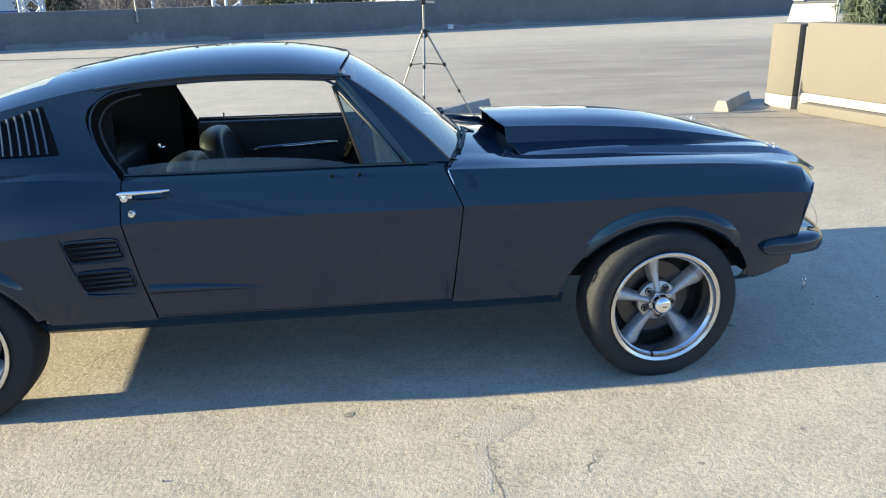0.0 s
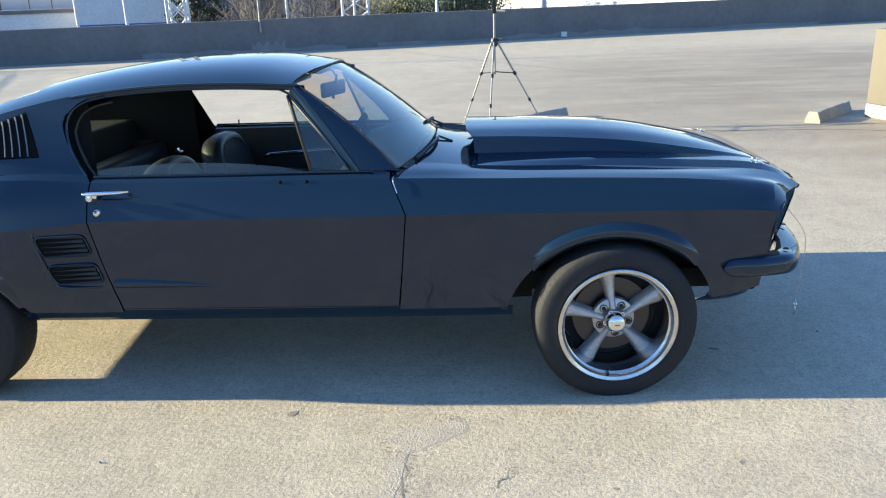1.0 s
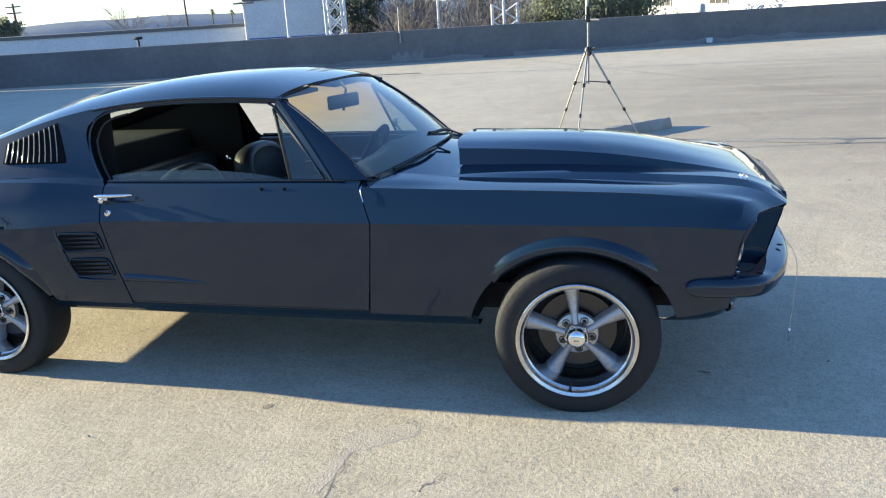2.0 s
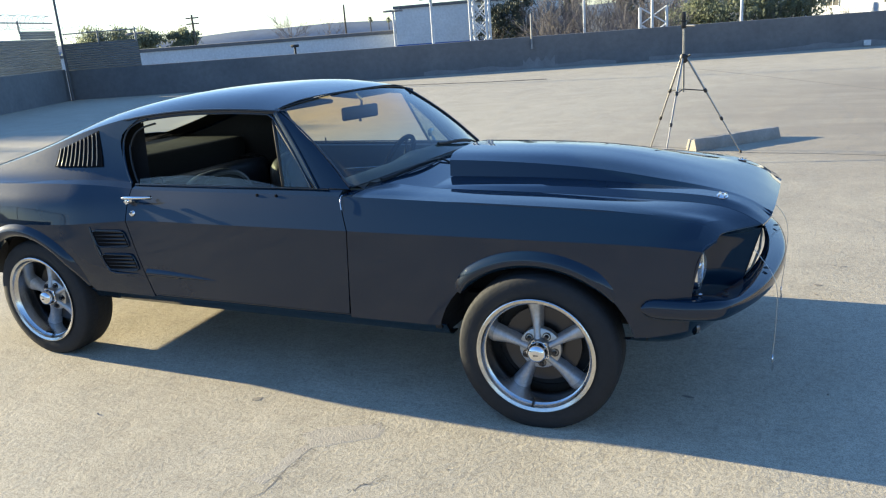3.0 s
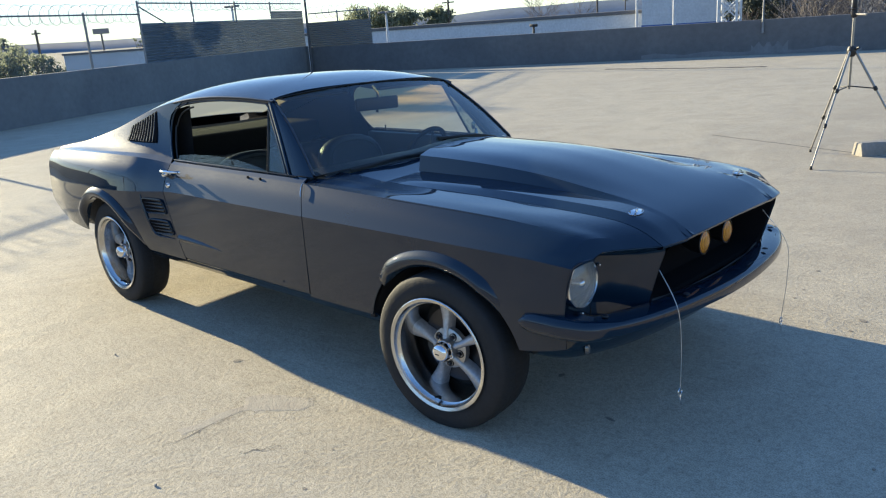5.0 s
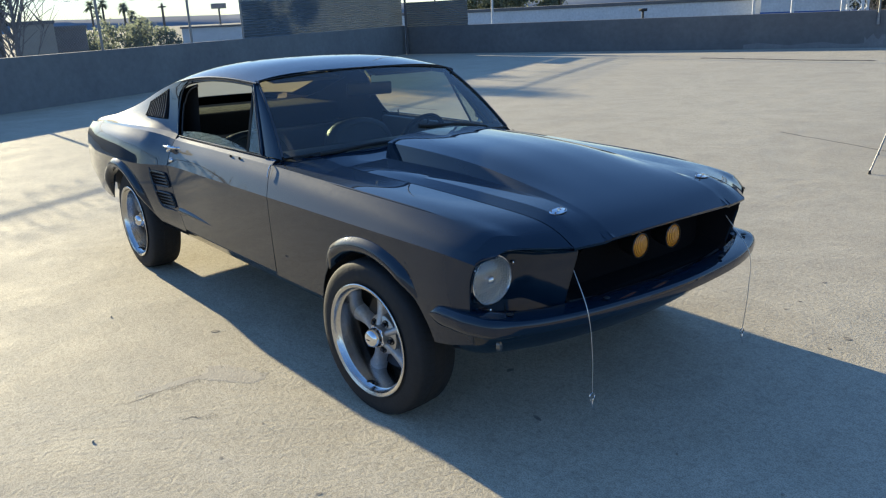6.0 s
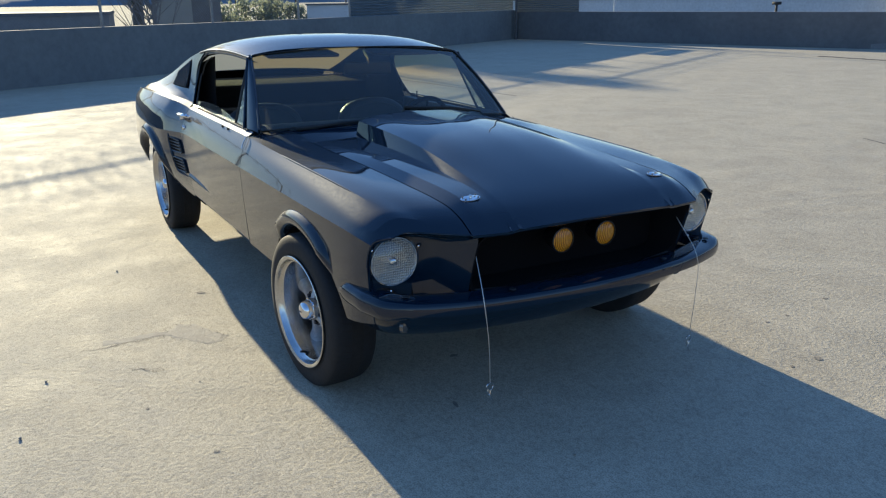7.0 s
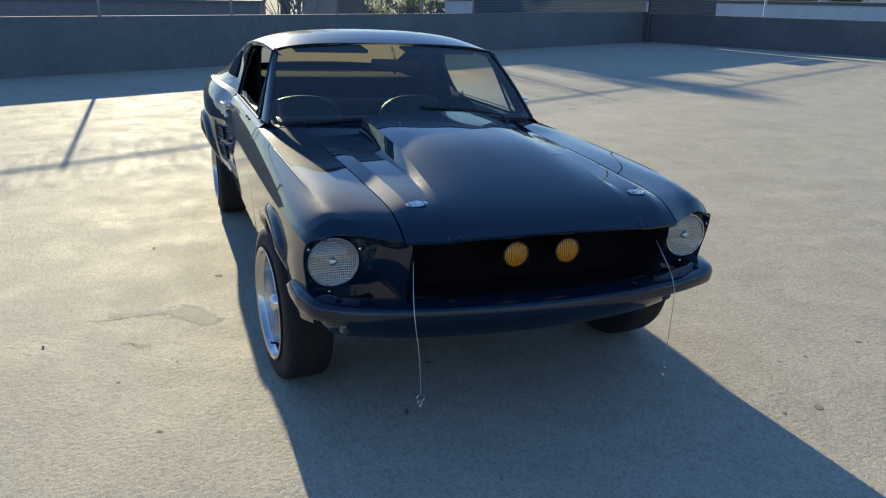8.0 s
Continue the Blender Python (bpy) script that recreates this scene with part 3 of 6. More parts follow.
    def flank(x, z, out=0.0):
        pts = [(curve(q, x)[1], curve(q, x)[0]) for q in lower]
        return Vector((x, side * (curve(pts, z) + out), z))
    rows = []
    for j, (dz, o) in enumerate(((-.010, -.001), (0, .010), (.004, .013), (.011, .012), (.020, .004), (.024, -.001))):
        rows.append([flank(-1.985 + .46 * i / 10, .484 + 1.4 * dz * (1 - (i / 10) ** 2) - .008 * i / 10, -.0015 + 1.2 * o * (1 - (i / 10) ** 2)) for i in range(11)])
    sheet(bm, rows)
    outward(bm, Vector((0, side, 0)))
    part("side_spear", bm, M_PAINT, door, smooth=50)
    # lips over the wheel openings
    for (cx, cz, rx, rz), lo, hi in ((ARCH_F, 40, 143), (ARCH_R, 12, 165)):
        bm = bmesh.new()
        rows = []
        for k in range(33):
            a = radians(lo + (hi - lo) * k / 32)
            fade = min(1, math.sin(math.pi * k / 32) * 2.2)
            row = []
            for dr, o in ((-.012, -.03), (-.010, .002), (-.002, .016), (.012, .026), (.030, .025), (.046, .012), (.058, -.002)):
                grow = dr * (0.55 + .45 * fade) - .004
                x, z = cx + (rx + grow) * math.cos(a), cz + (rz + grow) * math.sin(a)
                w = flank(x, min(.75, max(.37, z))).y * side
                row.append(Vector((x, side * (w + o * fade - .002 * (1 - fade)), z)))
            rows.append(row)
        sheet(bm, rows)
        outward(bm, Vector((0, side, .3)))
        part("arch_flare", bm, M_PAINT, fender if cx > -1 else quarter, smooth=50)
    # rocker below the door
    bm = bmesh.new()
    xs = [-2.40 + 2.0 * i / 12 for i in range(13)]
    rows = []
    for dw, dz in ((-.004, .002), (-.024, -.02), (-.042, -.05), (-.07, -.062), (-.12, -.06)):
        rows.append([Vector((x, side * (curve(LOW, x)[0] - .004 + dw), curve(LOW, x)[1] + dz)) for x in xs])
    sheet(bm, rows)
    outward(bm, Vector((0, side, 0)))
    thick(bm, .004)
    rocker = part("rocker_panel", bm, M_PAINT, car, smooth=40)
    bm = bmesh.new()
    xs = [-1.979 + 1.130 * i / 12 for i in range(13)]
    sheet(bm, [[Vector((x, side * (curve(LOW, x)[0] + dw), curve(LOW, x)[1] + dz)) for x in xs] for dw, dz in ((-.012, .020), (-.006, .010), (-.012, -.004), (-.030, -.014))])
    outward(bm, Vector((0, side, 0)))
    thick(bm, .003)
    part("door_sill", bm, M_PAINT, rocker, smooth=40)

    # A pillar, drip rail and the window seals
    bm = bmesh.new()
    prof = []
    for i in range(15):
        u = i / 14
        f = screen_pt(side * 1.012, 1.03 * u - .01, .003)
        r = Vector((-1.020 - .240 * u, side * (.726 - .106 * u), .912 + .300 * u + .012 * math.sin(math.pi * u)))
        row = []
        for k in range(9):
            q = k / 8
            p = f.lerp(r, q) + Vector((.25, side * .8, .5)).normalized() * .011 * math.sin(math.pi * q) ** .6
            row.append(p)
        row.append(r + Vector((-.004, -side * .03, -.004)))
        prof.append([f + Vector((-.01, -side * .012, -.016))] + row)
    sheet(bm, prof)
    outward(bm, Vector((0.5, side, .3)))
    pillar = part("windscreen_pillar", bm, M_PAINT, car, smooth=30)
    bm = bmesh.new()
    tube(bm, [screen_pt(side * 1.006, .01 + .98 * i / 14, .006) for i in range(15)], .0045, 6)
    part("screen_moulding", bm, M_CHROME_DARK, pillar, smooth=60)
    bm = bmesh.new()
    tube(bm, [Vector((-.985 - .255 * u, side * (.735 - .112 * u), .915 + .318 * u + .012 * math.sin(math.pi * u))) for u in [i / 12 for i in range(13)]], .0055, 6)
    part("pillar_moulding", bm, M_PAINT, pillar, smooth=60)
    bm = bmesh.new()
    rail = [Vector((-1.225 - .9 * i / 20, side * (curve(DRIP, -1.225 - .9 * i / 20)[0] + .004), curve(DRIP, -1.225 - .9 * i / 20)[1] - .006)) for i in range(21)]
    tube(bm, rail, .006, 8)
    part("drip_rail", bm, M_PAINT, car, smooth=60)
    bm = bmesh.new()
    xs = [-1.20 - .95 * i / 20 for i in range(21)]
    sheet(bm, [[Vector((x, side * (curve(DRIP, x)[0] + dw), curve(DRIP, x)[1] + dz)) for x in xs] for dw, dz in ((.002, -.004), (-.002, -.014), (-.006, -.026), (-.035, -.030))])
    outward(bm, Vector((0, side, 0)))
    part("cant_rail", bm, M_PAINT, car, smooth=60)
    bm = bmesh.new()
    pts = [Vector((-1.025 - .240 * i / 8, side * (.724 - .106 * i / 8), .918 + .290 * i / 8 + .012 * math.sin(math.pi * i / 8))) for i in range(9)]
    for i in range(15):
        x = -1.30 - .70 * i / 14
        pts.append(Vector((x, side * (curve(DRIP, x)[0] - .008), curve(DRIP, x)[1] - .024)))
    rear = [(0, -2.000, .637, 1.217), (1, -2.075, .637, 1.200), (2, -2.128, .645, 1.168), (3, -2.155, .658, 1.11), (4, -2.143, .680, 1.04), (5, -2.108, .706, .97), (6, -2.068, .728, .918)]
    pts += [Vector((x, side * w, z)) for x, w, z in [curve(rear, 6 * k / 24) for k in range(25)]]
    tube(bm, pts, .0055, 8)
    part("window_seal", bm, M_PAINT, car, smooth=60)
    inner = [p + Vector((.028 if p.x < -1.6 else 0, -side * .014, -.022 if p.z > 1.1 else 0)) for p in pts[9:]]
    if side < 0:
        bm = bmesh.new()
        tube(bm, [p for p in inner if p.x < -1.93], .005, 8)
        part("window_channel", bm, M_TRIM, car, smooth=60)
    # wound-down door glass, vent window and belt strip
    bm = bmesh.new()
    n = 16
    sheet(bm, [[Vector((-2.03 + .83 * i / n, side * (.722 - .012 * j), .90 + j * (.014 + (.046 if side < 0 else 0) * math.sin(math.pi * min(1, .12 + i / n * .9)) ** .6))) for i in range(n + 1)] for j in range(2)])
    thick(bm, .005)
    part("door_glass", bm, M_GLASS, door, "wound-down door glass showing its top edge", smooth=30)
    bm = bmesh.new()
    tube(bm, [Vector((-2.04, side * .734, .918)), Vector((-1.5, side * .735, .918)), Vector((-.93, side * .733, .914))], .004, 6)
    part("belt_strip", bm, M_PAINT, door, smooth=60)
    v0, v1, v2 = Vector((-1.174, side * .722, .915)), Vector((-1.268, side * .616, 1.200)), Vector((-1.010, side * .722, .917))
    bm = bmesh.new()
    poly(bm, [v0, v2, v1])
    thick(bm, .004)
    ventw = part("vent_window", bm, M_GLASS, door, "triangular vent glass in black frame")
    bm = bmesh.new()
    tube(bm, [v0, v2, v1.lerp(v2, .04), v1], .0075, 6, closed=True)
    part("vent_frame", bm, M_TRIM, ventw, smooth=60)
    bm = bmesh.new()
    edge = [(0, -.850, .752, .892), (1, -.853, .764, .886), (2, -.846, .780, .862), (3, -.836, .791, .838)]
    tube(bm, [Vector((x, side * (w + .003), z + .002)) for x, w, z in [curve(edge, 3 * k / 12) for k in range(13)]], .0022, 6)
    part("edge_trim", bm, M_CHROME, door, "bare bright metal edge", smooth=60)
    if side < 0:
        for px in (-1.291, -1.188):
            bm = bmesh.new()
            lathe(bm, [(0, .003), (.006, .002), (.007, -.004)], 10, Matrix.Translation((px, -.763, .886)) @ Matrix.Diagonal((1, -1, 1, 1)))
            part("hole_plug", bm, M_SLOT, door, "small black hole plug")
    # door handle with push button, and key lock
    bm = bmesh.new()
    hy = side * .806
    soft_box(bm, (-2.046, -.004, -.016), (-2.000, .014, .012), .005, 2, Matrix.Translation((0, side * .800, .862)) @ Matrix.Diagonal((1, side, 1, 1)))
    tube(bm, [Vector((-2.046, hy + side * .020, .868)), Vector((-2.02, hy + side * .028, .871)), Vector((-1.96, hy + side * .030, .873)), Vector((-1.905, hy + side * .026, .874)), Vector((-1.868, hy + side * .012, .874))], [.005, .0085, .0075, .0065, .004], 10)
    tube(bm, [Vector((-1.892, hy - side * .01, .868)), Vector((-1.896, hy + side * .022, .873))], [.010, .006], 8)
    handle = part("door_handle", bm, M_CHROME, door, "chrome push-button pull handle", smooth=60)
    bm = bmesh.new()
    lathe(bm, [(0, .022), (.013, .02), (.016, .012), (.018, -.02)], 20, Matrix.Translation((-2.028, side * .80, .850)) @ Matrix.Diagonal((1, side, 1, 1)))
    part("push_button", bm, M_CHROME, handle, smooth=40)
    bm = bmesh.new()
    lathe(bm, [(0, .010), (.011, .009), (.015, .004), (.016, -.012)], 20, Matrix.Translation((-2.011, side * .808, .790)) @ Matrix.Diagonal((1, side, 1, 1)))
    part("door_lock", bm, M_CHROME, door, "chrome key lock", smooth=40)

# roof, rear window and rear deck
def roof_pt(x, u, drop=0.0):
    w, zd = curve(DRIP, x)
    zc = curve(ROOF, x)
    y = u * w
    k = abs(u)
    return Vector((x, y, zc + (zd - zc) * (.38 * k ** 2 + .62 * k ** 4.6) - drop))


US = [-1, -.985, -.96, -.92, -.86, -.78, -.68, -.5, -.3, -.1, .1, .3, .5, .68, .78, .86, .92, .96, .985, 1]
bm = bmesh.new()
sheet(bm, [[roof_pt(-2.34 + (1.133 - .042 * u * u) * i / 20, u) for u in US] for i in range(21)])
for lo, hi in ((0, 5), (14, 19)):
    sheet(bm, [[roof_pt(-3.08 + .74 * i / 14, u) for u in US[lo:hi + 1]] for i in range(15)])
sheet(bm, [[roof_pt(-3.663 + .583 * i / 12, u) for u in US] for i in range(13)])
panel("roof", bm, 1, up=True)
bm = bmesh.new()
sheet(bm, [[roof_pt(-3.09 + .76 * i / 12, u, .006) for u in [-.79 + 1.58 * k / 12 for k in range(13)]] for i in range(13)])
part("rear_window", bm, M_DUSTY, car, "sloping tinted rear window", smooth=60)
bm = bmesh.new()
rows = []
for z in (.45, .55, .68, .80, .895):
    rows.append([Vector((-3.651 - .02 * (z - .42), (-.725 + 1.45 * k / 10) * (1 if z < .82 else .97), z + (.01 * (1 - abs(k / 5 - 1)) if z > .8 else 0))) for k in range(11)])
sheet(bm, rows)
part("tail_panel", bm, M_PAINT, car, smooth=40)

# windscreen with its black surround
bm = bmesh.new()
sheet(bm, [[screen_pt(-1 + 2 * i / 24, j / 10) for i in range(25)] for j in range(11)])
part("windscreen", bm, M_SCREEN, car, "curved windscreen with an amber shade band on top", smooth=60)
bm = bmesh.new()
loop = [screen_pt(-1 + 2 * i / 24, 0, .004) for i in range(25)] + [screen_pt(1, j / 8, .004) for j in range(1, 8)] + [screen_pt(1 - 2 * i / 24, 1, .004) for i in range(25)] + [screen_pt(-1, 1 - j / 8, .004) for j in range(1, 8)]
tube(bm, loop, .003, 6, closed=True)
part("windscreen_seal", bm, M_SEAL, car, smooth=60)

# hood with its raised scoop open towards the windscreen
H_MID = [(-.56, 1.000), (-.1, .993), (.15, .972), (.4, .924), (.62, .867), (.74, .822), (.80, .784)]
H_EDGE = [(-.56, .318, .974), (-.35, .320, .970), (-.11, .322, .959), (.13, .326, .940), (.36, .334, .908), (.6, .34, .8675), (.72, .34, .829), (.79, .34, .782)]
H_FOOT = [(-.56, .336, .904), (-.11, .343, .904), (.13, .35, .897), (.36, .36, .884), (.6, .37, .863), (.72, .37, .827), (.785, .37, .780)]
H_SIDE = [(-.52, .497, .897), (0, .484, .896), (.35, .468, .880), (.6, .458, .861), (.71, .455, .826), (.78, .452, .777)]
H_GAP = [(x, w - .005, z) for x, w, z in GAP]
lips = []
bm = bmesh.new()
for s in (-1, 1):
    mid = [(x, 0.0, z) for x, z in H_MID]
    m2 = [(x, w * .62, curve(H_MID, x) * .72 + z * .28) for x, w, z in H_EDGE]
    cols = spread(40)
    sheet(bm, skin([mid, m2, H_EDGE], lambda i: ((-.590, -.582, -.552)[i], (.803, .802, .797)[i]), 0, cols, 8, s))
    sheet(bm, skin([H_EDGE, H_FOOT], lambda i: ((-.55, -.545)[i], (.797, .795)[i]), 0, cols, 3, s))
    sheet(bm, skin([H_FOOT, H_SIDE], lambda i: (-.53, (.795, .785)[i]), 0, cols, 4, s))
    sheet(bm, skin([H_SIDE, H_GAP], lambda i: (-.53, (.785, .775)[i]), 0, cols, 3, s))
    # turned-down front lip
    tops = [(0, .803), (.19, .802), (.34, .797), (.37, .795), (.452, .785), (.507, .775)]
    zt = lambda w, x: curve([(0, curve(H_MID, .80)), (.34, curve(H_EDGE, .797)[1]), (.37, curve(H_FOOT, .795)[1]), (.452, curve(H_SIDE, .785)[1]), (.507, curve(H_GAP, .775)[1])], w)
    lips.append([[Vector((x + dx, s * w, zt(w, x) + dz)) for w, x in tops] for dx, dz in ((-.001, -.001), (-.001, -.007), (-.008, -.013), (-.03, -.016))])
bmesh.ops.recalc_face_normals(bm, faces=bm.faces)
hood = panel("hood", bm, 1, "glossy black hood with raised rear-facing scoop", up=True)
bm = bmesh.new()
for rows in lips:
    sheet(bm, rows)
part("hood_lip", bm, M_PAINT, hood, smooth=50)
# Flat near-black sheet stands in for the shade inside the open scoop.
bm = bmesh.new()
sheet(bm, [[Vector((-.47, -.30 + .6 * i / 10, z0 * (1 - j) + j * (curve(H_MID, -.47) - .014 - .03 * abs(i / 5 - 1) ** 2))) for i in range(11)] for z0 in (.90,) for j in (0, 1)])
part("scoop_mouth_shade", bm, M_DARK, hood)
for s in (-1, 1):
    # hood pin: scuff plate, post and clip
    px, py = .624, s * .426
    pz = curve(H_SIDE, px)[1]
    m = pose(px, py, pz + .002, 0, 10, 0) @ pose(0, 0, 0, -s * 4, 0, 0)
    bm = bmesh.new()
    ring = [(.0205 * math.cos(2 * math.pi * k / 28), .038 * math.sin(2 * math.pi * k / 28)) for k in range(28)]
    lowr, mid_, topr = [bm.verts.new((a, b, 0)) for a, b in ring], [bm.verts.new((a, b, .0015)) for a, b in ring], [bm.verts.new((a * .92, b * .92, .003)) for a, b in ring]
    for r0, r1 in ((lowr, mid_), (mid_, topr)):
        for k in range(28):
            bm.faces.new((r0[k], r0[(k + 1) % 28], r1[(k + 1) % 28], r1[k]))
    bm.faces.new(topr)
    bmesh.ops.transform(bm, matrix=m, verts=bm.verts)
    pin = part("hood_pin", bm, M_CHROME, hood, "oval chrome hood pin plate", smooth=40)
    bm = bmesh.new()
    tube(bm, [m @ Vector((0, 0, .004)), m @ Vector((0, 0, .013))], .005, 10)
    part("pin_post", bm, M_CHROME, pin, smooth=40)
    for a, b in ((-.011, -.025), (.011, -.025), (-.011, .025), (.011, .025)):
        bm = bmesh.new()
        tube(bm, [m @ Vector((a, b, .004)), m @ Vector((a, b, .008))], .003, 6)
        part("pin_screw", bm, M_STEEL, pin)

# cowl panel between hood and windscreen
bm = bmesh.new()
rows = []
for k in range(7):
    v = k / 6
    rows.append([screen_pt(u, 0, .0).lerp(Vector((-.45, .56 * u, .888 - .004 * u * u)), v) + Vector((0, 0, -.010 - .006 * abs(u) ** 4 - .003 * math.sin(math.pi * v))) for u in [-1 + i / 16 for i in range(33)]])
sheet(bm, rows)
panel("cowl", bm, 1, up=True)

# nose panels round the headlamps


def front_edge(z, s):
    """The fender's front end at a height."""
    pts = []
    for i, r in enumerate([LOW, MID, CREASE, UPPER]):
        x = NOSE_X[1 + i]
        w, zz = curve(r, x)
        pts.append((zz, x, w))
    x, w = curve(pts, z)
    return x, w


for side in (-1, 1):
    bm = bmesh.new()
    brow = [(curve(UPPER, NOSE_X[4])[0], NOSE_X[4], curve(UPPER, NOSE_X[4])[1]), (curve(SHOULDER, NOSE_X[5])[0], NOSE_X[5], curve(SHOULDER, NOSE_X[5])[1]),
            (curve(VALLEY, NOSE_X[6])[0], NOSE_X[6], curve(VALLEY, NOSE_X[6])[1]), (curve(GAP, NOSE_X[7])[0], NOSE_X[7], curve(GAP, NOSE_X[7])[1]), (.468, .778, .768)]
    cols = 5
    depth = [(0, 0), (.745, .562), (.620, .568), (.555, .650), (.482, .742)]
    rows = []
    levels = ((.475, 1), (.53, 1), (.60, 1), (.68, 1), (.742, 1), (.760, .6))
    for z, k in levels:
        x0, w0 = front_edge(z, side)
        row = [Vector((x0, side * w0, z))]
        for (w, x), (bw, bx, bz) in zip(depth[1:], brow[1:]):
            full = bx - .012
            x += (.30 if w < .5 else .24 if w < .6 else .08) * (z - .66)
            row.append(Vector((full + (x - full) * k if z > .6 else x, side * w, min(z, bz - .004))))
        rows.append(row)
    rows.append([Vector((bx - .002, side * bw, bz - .004)) for bw, bx, bz in brow])
    fine = []
    for j in range(25):
        t = (len(rows) - 1) * j / 24
        line = []
        for c in range(5):
            line.append(Vector(curve([(i, *r[c]) for i, r in enumerate(rows)], t)))
        row = []
        for i in range(21):
            row.append(Vector(curve([(c, *p) for c, p in enumerate(line)], 4 * i / 20)))
        fine.append(row)
    sheet(bm, fine)
    outward(bm, Vector((1, 0, 0)))
    thick(bm, .004)
    part("headlamp_surround", bm, M_PAINT, car, smooth=50)
    # headlamp
    hm = Matrix.Translation((.577, side * .698, .661)) @ pose(0, 0, 0, 0, 0, -90)
    bm = bmesh.new()
    lathe(bm, [(.070, -.03), (.086, -.02), (.0885, .004), (.0865, .009), (.084, .009), (.082, .004)], 48, hm)
    lamp = part("headlamp", bm, M_CHROME, car, "round sealed-beam headlamp with chrome ring", smooth=40)
    bm = bmesh.new()
    lathe(bm, [(.0825 * math.sin(a) / math.sin(.62), .006 + .022 * (math.cos(a) - math.cos(.62)) / (1 - math.cos(.62))) for a in [.62 * (1 - i / 8) + 1e-4 for i in range(9)]], 40, hm)
    part("lens", bm, M_HEADGLASS, lamp, "clear domed glass lens", smooth=60)
    bm = bmesh.new()
    lathe(bm, [(.082 * q, -.003 + .007 * q * q) for q in [1 - k / 12 for k in range(12)] + [.001]], 40, hm)
    part("reflector", bm, M_LENS, lamp, "silvery fluted reflector bowl", smooth=60)
    bm = bmesh.new()
    lathe(bm, [(.001, .013), (.008, .012), (.014, .008), (.016, .002), (.017, -.004)], 20, hm)
    part("bulb_cap", bm, M_CHROME, lamp, "small bright bulb cap", smooth=50)
    for a in (-100, 25, 150):
        bm = bmesh.new()
        lathe(bm, [(0, .012), (.005, .010), (.006, .0)], 8, Matrix.Translation((.583, side * .698 + .098 * math.cos(radians(a)), .661 + .104 * math.sin(radians(a)))) @ pose(0, 0, 0, 0, 0, -90))
        part("ring_screw", bm, M_CHROME, lamp)

# grille recess with amber driving lamps
bm = bmesh.new()
def gring(x, w, z0, z1):
    pts = []
    for k in range(40):
        a = 2 * math.pi * k / 40
        c, s = math.cos(a), math.sin(a)
        pts.append(Vector((x, w * math.copysign(abs(c) ** .22, c), (z0 + z1) / 2 + (z1 - z0) / 2 * math.copysign(abs(s) ** .3, s))))
    return pts
def slant(r):
    return [Vector((p.x + .30 * (p.z - .66), p.y, p.z)) for p in r]
rings = [slant(gring(.744, .486, .532, .776)), slant(gring(.732, .472, .545, .764)), gring(.600, .445, .555, .755)]
vs = [[bm.verts.new(p) for p in r] for r in rings]
for a, b in zip(vs, vs[1:]):
    for k in range(40):
        bm.faces.new((a[k], a[(k + 1) % 40], b[(k + 1) % 40], b[k]))
bm.faces.new(vs[-1])
grille = part("grille", bm, M_SLOT, car, "deep black grille recess", smooth=40)
bm = bmesh.new()
tube(bm, [(.700, -.466, .552), (.728, -.3, .544), (.738, 0, .541), (.728, .3, .544), (.700, .466, .552)], .005, 8)
part("grille_moulding", bm, M_TRIM, grille, smooth=60)
for s in (-1, 1):
    fm = Matrix.Translation((.725, s * .098, .687)) @ pose(0, 0, 0, 0, 0, -90)
    bm = bmesh.new()
    lathe(bm, [(0, -.085), (.028, -.08), (.040, -.045), (.046, -.005), (.048, .004), (.044, .006), (.043, .0)], 36, fm)
    fog = part("driving_lamp", bm, M_TRIM, car, "round amber driving lamp in black housing", smooth=40)
    bm = bmesh.new()
    lathe(bm, [(.0435 * math.sin(a) / math.sin(.6), .002 + .014 * (math.cos(a) - math.cos(.6)) / (1 - math.cos(.6))) for a in [.6 * (1 - i / 6) + 1e-4 for i in range(7)]], 36, fm)
    part("amber_lens", bm, M_AMBER, fog, "ribbed amber glass lens", smooth=60)

# front bumper and the valance below it
PLAN = [(-.824, .400), (-.822, .49), (-.812, .582), (-.764, .684), (-.61, .757), (-.43, .804), (-.2, .833), (0, .842), (.2, .833), (.43, .804), (.61, .757), (.764, .684), (.812, .582), (.822, .49), (.824, .400)]
def plan_pts(n):
    p = [(i, y, x) for i, (y, x) in enumerate(PLAN)]
    return [Vector((curve(p, t)[1], curve(p, t)[0], 0)) for t in [14 * k / n for k in range(n + 1)]]
def swept(profile, n=84, shrink=None):
    pts = plan_pts(n)
    rows = []
    for o, z in profile:
        row = []
        for k, p in enumerate(pts):
            a, b = pts[max(0, k - 1)], pts[min(n, k + 1)]
            d = (b - a).normalized()
            nrm = Vector((d.y, -d.x, 0))
            if nrm.x < 0 and abs(p.y) < .6:
                nrm = -nrm
            e = min(1, min(k, n - k) / (n * .045))
            zz = .520 + (z - .520) * (.25 + .75 * math.sqrt(max(0, 1 - (1 - e) ** 2))) if shrink else z
            row.append(p + nrm * o + Vector((0, 0, zz + .005)))
        rows.append(row)
    return rows
bm = bmesh.new()
BLADE = [(-.088, .508), (-.088, .548), (-.075, .552), (-.055, .551), (-.034, .547), (-.014, .5425), (-.004, .538), (.0005, .532), (.002, .508), (.000, .497), (-.006, .494), (-.020, .495), (-.045, .498), (-.07, .500), (-.088, .508)]
